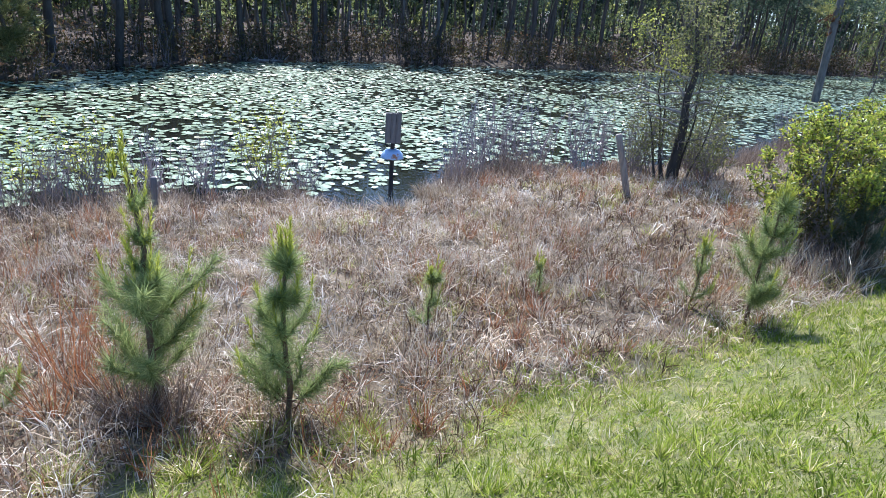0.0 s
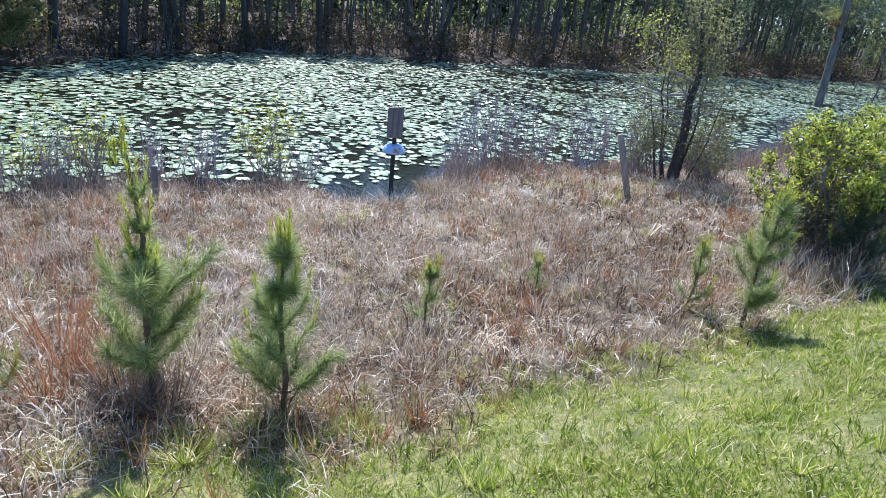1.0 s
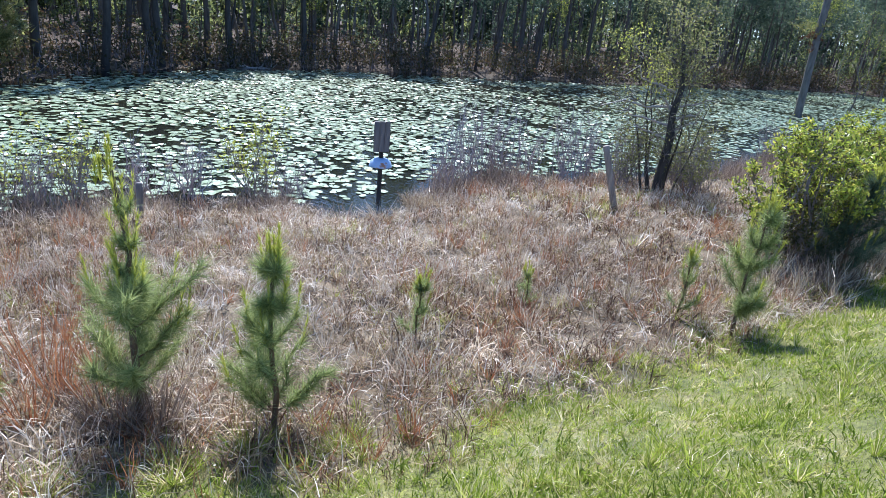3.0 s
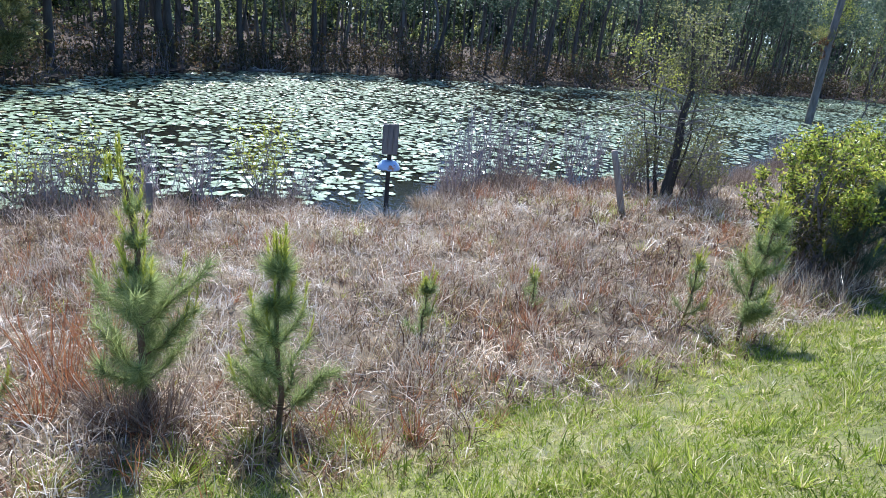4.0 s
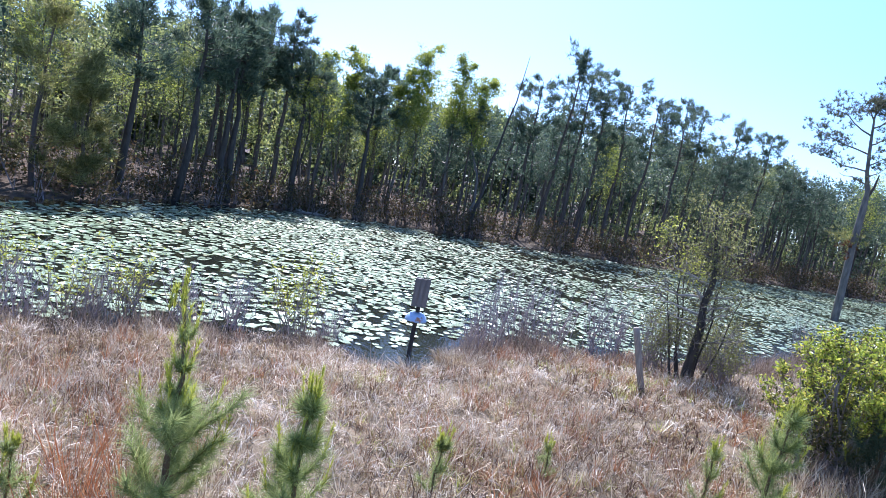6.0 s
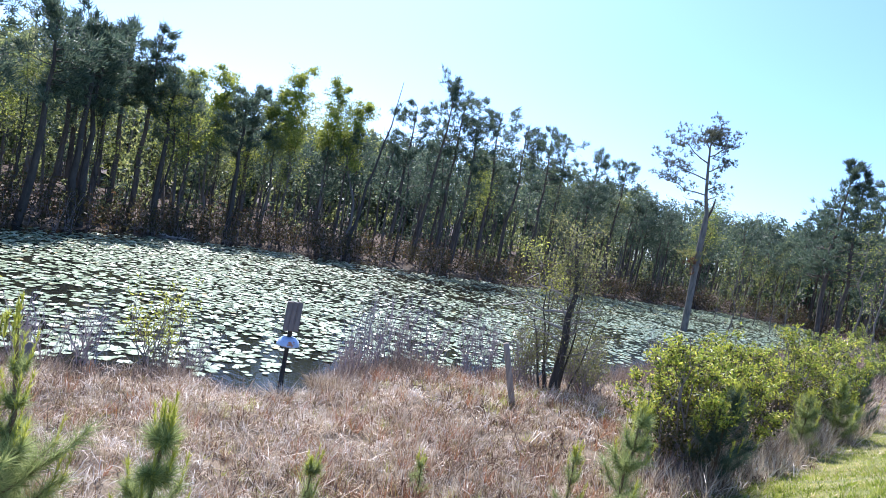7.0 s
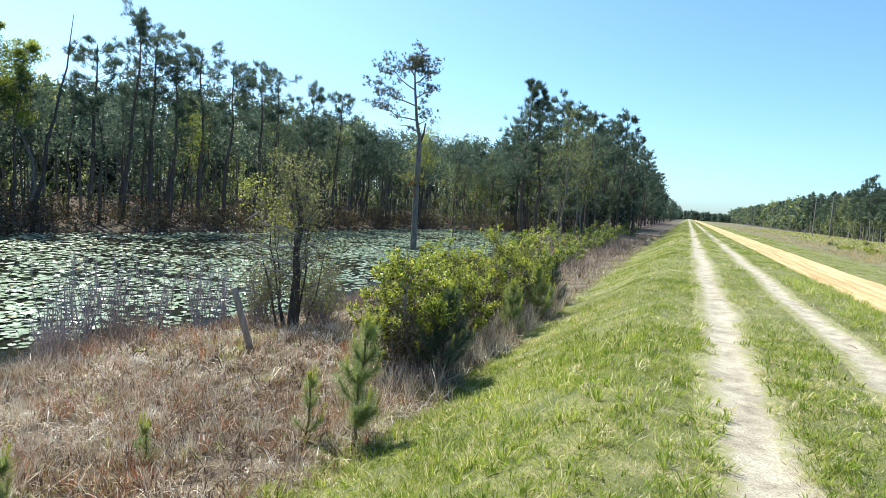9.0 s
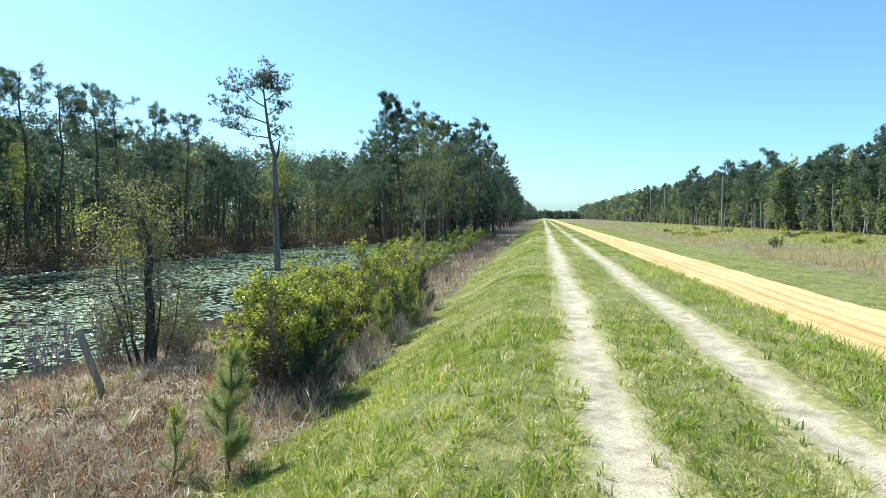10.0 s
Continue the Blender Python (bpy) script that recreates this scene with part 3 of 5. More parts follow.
def broad_meshes(seed, h, r0, crown_from=0.3, spread=0.22, limbs=20, twigs=6, per=22, leaf=0.10, mat=M_leaf_far, bark=M_grey_bark, cluster=0.35, lean=0.03, up=0.5, fine=False, far=True):
    """A slender broad-leaved tree with upswept limbs, twigs and loose clusters of small leaves."""
    r = np.random.default_rng(seed)
    trunk, arms, crown = Soup(), Soup(), Soup()
    top = np.array([r.normal() * lean * h, r.normal() * lean * h, h])
    line = path_up(r, (0, 0, -0.25), top, 9, 0.05)
    tube(trunk, line, r0 * (1 - 0.9 * np.linspace(0, 1, 9)), 7)
    for k in range(limbs):
        f = crown_from + (1 - crown_from) * ((k + r.random()) / limbs)
        p0 = np.array([np.interp(f, np.linspace(0, 1, 9), line[:, c]) for c in range(3)])
        length = h * spread * (1.1 - 0.6 * (f - crown_from) / (1 - crown_from)) * r.uniform(0.6, 1.2)
        th = r.uniform(0, 2 * math.pi)
        pts = limb(arms, r, p0, (math.cos(th), math.sin(th), r.uniform(0.2, 0.8)), length, max(0.01, r0 * 0.3 * (1 - f * 0.6)), 3, 5, up)
        for q in range(twigs):
            u = r.uniform(0.3, 1.0)
            c = np.array([np.interp(u, np.linspace(0, 1, 5), pts[:, a]) for a in range(3)])
            e = c + r.normal(size=3) * length * 0.22 + [0, 0, length * 0.1]
            if fine:
                tube(arms, np.stack([c, (c + e) / 2 + r.normal(size=3) * 0.03, e]), [0.009, 0.006, 0.003], 3)
            pos = e + r.normal(size=(per, 3)) * cluster * np.array([1, 1, 0.8]) * length / (h * spread)
            crown.add(*(flecks if far else leaves)(pos, leaf * r.uniform(0.6, 1.2, per), r))
    return trunk.mesh("trunk", bark, True), arms.mesh("limbs", bark, True), crown.mesh("crown", mat)


def make_tree(name, meshes, m, label, category="tree", group=""):
    root = new(name)
    for nm, me in zip(("trunk", "branchwork", "crown"), meshes):
        ob = part(nm, me, root)
        if nm == "branchwork":
            tagged(ob, kind="stuff")
    root.matrix_basis = m
    return tagged(root, label, category, group)


def spot(x, y, dz=0.0, turn=0.0, s=1.0):
    return pose(x, y, float(land(x, y)) + dz, 0, 0, turn) @ Matrix.Scale(s, 4)


def place(ob, x, y, turn, s):
    ob2 = copy_thing(ob, pose(x, y, float(land(x, y)), 0, 0, turn))
    ob2.scale = (s, s, s * rng.uniform(0.92, 1.08))
    return ob2


AZ = [0, 8, 15, 25, 30, 36, 45, 52, 58, 66, 70, 78, 95]
RISE = [5.5, 6.5, 5.8, 5.7, 6.6, 7.4, 8.0, 7.0, 6.4, 6.4, 7.6, 8.4, 8.6]


def bearing(x, y):
    return math.degrees(math.atan2(-x, y))


def tall_to(x, y, rise):
    """How tall a tree at (x, y) stands for its top to rise so many degrees above the bank's eye level."""
    return min(17.0, 1.68 + math.hypot(x, y) * math.tan(radians(rise)) - float(land(x, y)))


def canopy(x, y):
    """The height to which the closed woods round the pond grow."""
    return tall_to(x, y, float(np.interp(bearing(x, y), AZ, RISE)))


def woods(name, label, spots, hmin, hmax, per_crown, card, mats, seed, crown_from=0.35, trunk_r=0.09, pine_share=0.4):
    """Many far trees as one object: thin trunks and loose crowns of small leaves; mats: bark, pine, leaf. Heights below 2 are shares of the canopy's."""
    r = np.random.default_rng(seed)
    wood, green, dark = Soup(), Soup(), Soup()
    for x, y in spots:
        z, h = float(land(x, y)), canopy(x, y) * r.uniform(hmin, hmax) if hmax < 2 else r.uniform(hmin, hmax)
        top = np.array([x + r.normal() * 0.35, y + r.normal() * 0.35, z + h])
        base = np.array([x, y, z - 0.2])
        tube(wood, path_up(r, base, top, 4, 0.02), trunk_r * r.uniform(0.6, 1.4) * np.array([1, 0.8, 0.5, 0.15]), 5)
        n = int(per_crown * r.uniform(0.6, 1.3))
        f = r.uniform(0, 1, n)
        is_pine = r.random() < pine_share + 0.4 * float(smooth(16, 30, y)) * (x < 0)
        lo = (max(0.5, crown_from) if crown_from > 0.1 else 0.15) if is_pine else crown_from
        rad = h * (0.13 if is_pine else 0.12) * (0.35 + 0.9 * np.sin(np.pi * np.clip(f * 0.9 + 0.08, 0, 1)))
        cl = max(6, n // 9)
        cf, cth, crr = r.uniform(0, 1, cl), r.uniform(0, 6.28, cl), r.uniform(0.2, 1, cl)
        pick = r.integers(0, cl, n)
        f = np.clip(cf[pick] + r.normal(size=n) * 0.035, 0, 1.02)
        rad = h * (0.20 if is_pine else 0.17) * (0.25 + 0.9 * np.sin(np.pi * np.clip(f * 0.95 + 0.05, 0, 1)))
        ax = base[None] + (top - base)[None] * (lo + (1 - lo) * f)[:, None]
        pos = ax + np.stack([np.cos(cth[pick]), np.sin(cth[pick]), np.zeros(n)], 1) * (rad * crr[pick])[:, None] + r.normal(size=(n, 3)) * h * 0.022
        (dark if is_pine else green).add(*flecks(pos, card * r.uniform(0.6, 1.3, n), r))
    root = new(name)
    part("trunks", wood.mesh("trunks", mats[0], True), root)
    if green.n:
        part("leaf_crowns", green.mesh("leaf_crowns", mats[2]), root)
    if dark.n:
        part("pine_crowns", dark.mesh("pine_crowns", mats[1]), root)
    return tagged(root, label, "woods", kind="stuff")


def on_ray(az, d):
    """A place d metres from the bank's centre line at az degrees from +y towards -x."""
    return -math.sin(radians(az)) * d, math.cos(radians(az)) * d


# far bank: single trees along the front of the woods
bank_pines = [pine_meshes(20 + k, 12.5 + k * 0.8, 0.16, 0.5, 0.19, 24, 7, 0.36, 12, width=0.075) for k in range(3)]
bank_broad = [broad_meshes(30 + k, 11 + k * 0.9, 0.11, 0.38, 0.21, 22, 6, 22, 0.105, M_leaf_far if k % 2 else M_leaf_spring, M_dark_bark, 0.55) for k in range(4)]
protos = {}
r = np.random.default_rng(3)
front = []
for y in np.arange(-12, 77, 1.55):
    yy = y + r.normal() * 0.6
    front.append((float(far_shore(yy)) - r.uniform(0.6, 5.0), yy))
for k in range(22):
    front.append((-27 + k * 0.75 + r.normal() * 0.6, 80 + r.uniform(-2, 5)))
for k, (x, y) in enumerate(front):
    kind = r.random()
    if kind < 0.34 + 0.5 * float(smooth(16, 30, y)):
        key, meshes, nm = ("p", k % 3), bank_pines[k % 3], "pine_tree"
        lab = "slender dark pine on the far bank of the pond"
    else:
        key, meshes, nm = ("b", k % 4), bank_broad[k % 4], "swamp_tree"
        lab = "thin-trunked swamp tree with sparse spring leaves" if k % 2 else "slender tree with fresh light green leaves"
    turn, s = r.uniform(0, 360), canopy(x, y) * r.uniform(0.72, 1.0) / (12.5 + 0.8 * (k % 3) if key[0] == "p" else 11 + 0.9 * (k % 4))
    if key not in protos:
        protos[key] = make_tree(nm, meshes, pose(x, y, float(land(x, y)), 0, 0, turn) @ Matrix.Scale(s, 4), lab, "tree", "trees along the far bank")
    else:
        place(protos[key], x, y, turn, s)

# low bushy pine on the shore
make_tree("pine_tree", pine_meshes(95, 5.2, 0.09, 0.10, 0.30, 40, 12, 0.3, 20, width=0.03, top_round=False, mat=M_leaf_willow), spot(-28.6, 1.9), "bushy young pine on the pond's shore", "tree", "trees along the far bank")
make_tree("pine_tree", pine_meshes(96, 6.6, 0.11, 0.15, 0.26, 34, 12, 0.3, 16, width=0.03, mat=M_leaf_willow), spot(-28.2, 0.3), "bushy young pine on the pond's shore", "tree", "trees along the far bank")

# tall ones that stand out of the skyline beyond the pond
for k, (az, d, rise) in enumerate(((77.6, 36, 9.8), (76.0, 38, 10.2), (74.8, 37, 9.3), (73.6, 38, 10.5), (71.8, 38, 10.3), (63.5, 43, 8.4), (50.2, 46, 9.8), (48.0, 47, 12.3), (46.1, 48, 11.7), (44.4, 49, 9.6), (42.2, 50, 10.7), (40.2, 52, 9.8), (38.0, 53, 9.5), (36.1, 55, 9.7), (33.4, 57, 8.8), (31.0, 60, 8.3))):
    x, y = on_ray(az, d)
    make_tree("pine_tree", pine_meshes(61 + k, tall_to(x, y, rise), 0.17, 0.6, 0.19, 22, 9, 0.34, 18, lean=0.03, width=0.048, loose=0.11), spot(x, y, turn=k * 47), "tall open-crowned pine above the far woods", "tree", "trees along the far bank")
for k, (az, d, rise) in enumerate(((66.3, 43, 8.7), (59.8, 45, 10.1), (57.0, 45, 10.0), (61.6, 44, 8.3), (54.6, 44, 8.6), (68.6, 42, 7.9))):
    x, y = on_ray(az, d)
    make_tree("broadleaf_tree", broad_meshes(171 + k, tall_to(x, y, rise), 0.12, 0.5, 0.12, 24, 8, 40, 0.10, M_leaf_spring, M_grey_bark, 0.24), spot(x, y, turn=k * 31), "tall tree with pale fresh leaves on the far bank", "tree", "trees along the far bank")


# thick dark trunks at the water's edge
for k, (az, d, rise) in enumerate(((75.9, 34.0, 10.0), (75.2, 34.6, 9.4), (79.3, 32.2, 10.2), (83.6, 30.2, 10.0), (70.0, 37.6, 8.0), (64.2, 40.5, 7.4))):
    x, y = on_ray(az, d)
    make_tree("pine_tree", pine_meshes(140 + k, tall_to(x, y, rise), 0.19, 0.58, 0.18, 24, 9, 0.30, 20, lean=0.02, bark=M_dark_bark, width=0.05), spot(x, y, turn=k * 70), "stout dark-trunked pine at the pond's far edge", "tree", "trees along the far bank")


def snag(az, d, h):
    r = np.random.default_rng(77)
    x, y = on_ray(az, d)
    root, s = new("dead_tree"), Soup()
    line = path_up(r, (0, 0, -0.2), (1.05, 1.4, h), 9, 0.025)
    tube(s, line, 0.14 * (1 - 0.9 * np.linspace(0, 1, 9)), 7)
    part("trunk", s.mesh("trunk", M_dark_bark, True), root)
    for f in (0.62, 0.7, 0.83, 0.86):
        p0 = np.array([np.interp(f, np.linspace(0, 1, 9), line[:, c]) for c in range(3)])
        b = Soup()
        limb(b, r, p0, r.normal(size=3) * [1, 1, 0.3] + [0, 0, 0.5], 1.1, 0.03, 4, 4)
        part("limb", b.mesh("limb", M_dark_bark, True), root)
    root.matrix_basis = spot(x, y)
    tagged(root, "bare dead leaning tree above the far woods", "tree")


snag(54.0, 43, 12.2)

# deeper woods
r = np.random.default_rng(5)
spots = []
for k in range(340):
    y = r.uniform(-30, 82)
    depth = r.uniform(4, 34)
    spots.append((float(far_shore(np.clip(y, -15, 78))) - depth, y))
for k in range(130):
    spots.append((r.uniform(-52, -13), r.uniform(84, 125)))
woods("far_woods", "deep mixed pine and hardwood woods beyond the pond", spots[:470], 0.72, 1.0, 420, 0.19, (M_grey_bark, M_needle, M_leaf_far), 6, 0.38, 0.09, 0.5)
spots = [(float(far_shore(np.clip(y, -15, 78))) - r.uniform(2, 26), y) for y in r.uniform(-34, 80, 340)] + [(r.uniform(-50, -12), r.uniform(81, 110)) for k in range(120)]
woods("understory", "young trees and bushes under the far woods", spots, 2.0, 5.0, 170, 0.15, (M_dark_bark, M_needle, M_leaf_far), 16, 0.05, 0.05, 0.15)
spots = [(float(far_shore(np.clip(y, -15, 78))) - r.uniform(30, 46), y) for y in r.uniform(-60, 90, 330)] + [(r.uniform(-60, -25), r.uniform(-30, -2)) for k in range(60)]
woods("back_woods", "dense dark woods behind the far bank", spots, 0.7, 0.95, 300, 0.5, (M_dark_bark, M_needle, M_leaf_far), 17, 0.02, 0.12, 0.2)

woods("end_woods", "dense woods behind the pond's far end", [(r.uniform(-115, -12), r.uniform(105, 135)) for k in range(220)], 0.7, 0.95, 230, 0.5, (M_dark_bark, M_needle, M_leaf_far), 21, 0.02, 0.12, 0.4)


def undergrowth():
    r = np.random.default_rng(8)
    leaf, stem = Soup(), Soup()
    for k in range(900):
        y = r.uniform(-14, 80)
        x = float(far_shore(min(y, 77.5))) - abs(r.normal()) * 3.0 + 0.2
        if k > 800:
            x, y = r.uniform(-27, -10), 79 + abs(r.normal()) * 3
        z, h = float(land(x, y)), r.uniform(0.5, 2.2)
        for q in range(3):
            tip = np.array([x, y, z]) + [r.normal() * 0.35, r.normal() * 0.35, h * r.uniform(0.6, 1)]
            tube(stem, np.stack([[x, y, z - 0.1], (np.array([x, y, z]) + tip) / 2 + r.normal(size=3) * 0.06, tip]), [0.014, 0.01, 0.004], 3)
        n = 60
        pos = np.array([x, y, z]) + r.normal(size=(n, 3)) * [0.38, 0.38, 0] + np.stack([np.zeros(n), np.zeros(n), r.uniform(0.1, 1.0, n) * h], 1)
        leaf.add(*flecks(pos, r.uniform(0.06, 0.15, n), r))
    root = new("undergrowth")
    part("stems", stem.mesh("stems", M_twig), root)
    part("foliage", leaf.mesh("foliage", M_leaf_under), root)
    tagged(root, "brown and dull green undergrowth along the far shore", "undergrowth", kind="stuff")


undergrowth()

# trees beside the bank beyond the pond, and the tall pines that lead to them
side_pines = [pine_meshes(40 + k, 15 + k, 0.2, 0.2, 0.2, 42, 9, 0.46, 15, width=0.085, loose=0.11) for k in range(3)]
side_broad = [broad_meshes(50 + k, 9 + k * 1.2, 0.075, 0.25, 0.13, 22, 6, 5, 0.065, M_leaf_spring, M_grey_bark, 0.5, fine=True) for k in range(2)]


def tall_pine():
    x, y = on_ray(14.0, 58)
    r = np.random.default_rng(90)
    make_tree("pine_tree", pine_meshes(91, 14.6, 0.2, 0.34, 0.29, 62, 8, 0.42, 18, lean=0.006, top_round=False, width=0.055, loose=0.10), spot(x, y), "tall dark green pine at the pond's far end", "tree")
    make_tree("pine_tree", pine_meshes(92, 13.6, 0.18, 0.38, 0.25, 46, 8, 0.42, 18, lean=0.006, top_round=False, width=0.055, loose=0.10), spot(x + 1.0, y + 0.6), "tall dark green pine at the pond's far end", "tree")


tall_pine()
r = np.random.default_rng(12)
first = {}
rows = [(-11.5, 64, 0), (-13, 70, 1), (-9.8, 72, 2), (-12, 78, 0), (-9.5, 83, 1), (-14, 84, 2)]
rows += [(-9.2 - abs(r.normal()) * 3.0, 88 + k * 6.0 + r.normal(), k % 3) for k in range(24)]
for x, y, k in rows:
    s, turn = r.uniform(0.88, 1.08) * (0.88 if y < 86 else 0.95), r.uniform(0, 360)
    x = x - 0.8 * (y < 86)
    if k not in first:
        first[k] = make_tree("pine_tree", side_pines[k], pose(x, y, float(land(x, y)), 0, 0, turn) @ Matrix.Scale(s, 4), "dense dark green pine beside the grassy bank", "tree", "pines beside the bank")
    else:
        place(first[k], x, y, turn, s)
for k, (az, d, s) in enumerate(((12.0, 50, 0.75), (10.2, 48, 0.95), (9.6, 53, 1.0), (8.6, 57, 0.95), (20.4, 44, 0.72), (17.2, 58, 0.7), (18.6, 62, 0.7), (7.6, 66, 0.9), (16.0, 60, 0.85), (11.2, 60, 1.0), (6.6, 72, 0.8), (13.0, 66, 0.9), (21.5, 60, 0.6), (19.4, 68, 0.7))):
    x, y = on_ray(az, d)
    if ("s", k % 2) not in first:
        first["s", k % 2] = make_tree("sapling", side_broad[k % 2], spot(x, y), "young slender tree with thin light green leaves", "tree", "saplings at the pond's end")
    else:
        place(first["s", k % 2], x, y, r.uniform(0, 360), s)
spots = [(-10 - r.uniform(0, 22), r.uniform(86, 260)) for k in range(110)] + [(-9 - r.uniform(0, 16), r.uniform(260, 900)) for k in range(170)]
woods("pine_woods", "dense pine woods running along the bank into the distance", spots, 10, 15, 320, 0.52, (M_pine_bark, M_needle, M_leaf_far), 13, 0.1, 0.12, 0.6)

# woods across the field on the road's side
right_pines = [pine_meshes(80 + k, 14.4 + k * 0.6, 0.15, 0.42, 0.17, 34, 8, 0.55, 11, bark=M_pole_wood, width=0.14) for k in range(3)]
right_broad = [broad_meshes(85 + k, 11 + k, 0.12, 0.12, 0.16, 26, 6, 18, 0.2, M_leaf_far, M_pole_wood, 0.6) for k in range(2)]
for k in range(72):
    y = 80 + k * 2.9 + 0.014 * k * k + r.normal() * 1.0
    x = 47.5 + abs(r.normal()) * 2.5
    kind = k % 3 if r.random() < 0.72 else 3 + k % 2
    turn, s = r.uniform(0, 360), r.uniform(0.88, 1.06) * (0.92 if y < 130 else 1.0)
    if ("r", kind) not in first:
        me = right_pines[kind] if kind < 3 else right_broad[kind - 3]
        first["r", kind] = make_tree("pine_tree" if kind < 3 else "broadleaf_tree", me, pose(x, y, float(land(x, y)), 0, 0, turn), "tall straight pine at the edge of the woods across the field" if kind < 3 else "fresh green tree at the edge of the woods across the field", "tree", "trees across the field")
    else:
        place(first["r", kind], x, y, turn, s)
spots = [(49 + r.uniform(0, 24), r.uniform(66, 320)) for k in range(380)]
woods("far_field_woods", "pine woods across the field running into the distance", [(46.5 + r.uniform(0, 14), 300 + 600 * r.random() ** 1.4) for k in range(420)], 14, 16.5, 110, 0.95, (M_pole_wood, M_needle, M_leaf_far), 20, 0.1, 0.14, 0.6)
woods("field_understory", "bushes and young trees under the woods across the field", [(48 + abs(r.normal()) * 6, r.uniform(66, 330)) for k in range(300)], 2.5, 9, 210, 0.36, (M_pole_wood, M_needle, M_leaf_far), 18, 0.03, 0.06, 0.2)
woods("distant_woods", "far dark line of woods at the end of the road", [(r.uniform(-110, 100), r.uniform(740, 860)) for k in range(420)], 7.5, 9.5, 60, 1.8, (M_dark_bark, M_needle, M_needle), 19, 0.02, 0.15, 0.2)
woods("field_woods", "long wall of pine woods across the field", spots, 11.5, 14.8, 260, 0.58, (M_pole_wood, M_needle, M_leaf_far), 14, 0.1, 0.13, 0.5)


def dead_pine():
    """The half-dead pine by the water: a leaning trunk, a broken stub, and thin grey-green tufts on a few long limbs."""
    r = np.random.default_rng(101)
    x, y = on_ray(23.6, 41)
    root, t, b, c = new("pine_tree"), Soup(), Soup(), Soup()
    line = np.array([[0, 0, -0.4], [-0.06, 0, 2.5], [-0.12, 0, 5.0], [-0.10, 0, 7.0], [-0.12, 0, 7.9], [-0.38, 0, 9.0], [-0.58, 0, 10.6], [-0.70, 0, 11.8], [-0.72, 0, 12.7]])
    tube(t, line, [0.23, 0.2, 0.19, 0.18, 0.13, 0.10, 0.08, 0.05, 0.02], 10)
    part("trunk", t.mesh("trunk", M_grey_bark, True), root)
    s = Soup()
    tube(s, [[-0.11, 0, 7.5], [0.12, 0.02, 8.2], [0.20, 0.02, 8.9]], [0.10, 0.07, 0.03], 7)
    part("broken_limb", s.mesh("broken_limb", M_dark_bark, True), root, "broken dark limb stub")
    for z0, dx, dz, ln, nt in ((8.3, -1, 0.25, 1.5, 2), (9.0, -1, 0.2, 3.0, 12), (9.3, 0.8, 0.3, 1.2, 3), (9.9, -1, 0.28, 3.4, 17), (10.4, 1, 0.45, 1.3, 7), (10.9, -0.9, 0.42, 2.7, 14), (11.3, 0.9, 0.6, 1.5, 10), (11.7, -0.5, 0.8, 0.9, 9), (12.1, 0.5, 0.7, 0.8, 9), (12.4, 0.1, 0.9, 0.45, 9), (12.0, 0.2, 0.4, 1.1, 8), (8.7, 0.5, 0.3, 0.8, 4)):
        p0 = np.array([np.interp(z0, line[:, 2], line[:, 0]), 0, z0])
        b = Soup()
        pts = limb(b, r, p0, (dx, r.normal() * 0.45, dz), ln, 0.05, 5, 6, 0.12, 0.14)
        for q in range(nt):
            u = r.uniform(0.3, 1.0)
            e = np.array([np.interp(u, np.linspace(0, 1, 6), pts[:, a]) for a in range(3)])
            e2 = e + r.normal(size=3) * 0.28 + [0, 0, 0.12]
            tube(b, np.stack([e, (e + e2) / 2, e2]), [0.014, 0.01, 0.005], 3)
            for w in range(9):
                cc = e2 + r.normal(size=3) * [0.22, 0.22, 0.10]
                c.add(*needles(np.repeat(cc[None], 13, 0), tuft_dirs(r, np.array([0, 0, 0.8]), 13, 0.8), 0.24 * r.uniform(0.6, 1.1, 13), 0.03, r))
        part("limb", b.mesh("limb", M_grey_bark, True), root)
    for nm, mat, n, mid, size, lab in (("side_foliage", M_leaf_willow, 34, (-0.6, -0.1, 5.35), (0.42, 0.35, 0.2), "olive green tuft on the trunk"), ("dead_needles", M_leaf_brown, 14, (-0.25, -0.2, 4.75), (0.2, 0.2, 0.25), "russet dead needles on the trunk")):
        tuft = Soup()
        for q in range(n):
            cc = np.array(mid) + r.normal(size=3) * size
            tuft.add(*needles(np.repeat(cc[None], 16, 0), tuft_dirs(r, np.array([-0.3, 0, 0.2]), 16, 0.8), 0.26, 0.03, r))
        part(nm, tuft.mesh(nm, mat), root, lab)
    part("crown", c.mesh("crown", M_needle_sparse), root)
    root.matrix_basis = spot(x, y, turn=23)
    tagged(root, "half-dead pine with a grey trunk and thin tufts", "tree")


dead_pine()


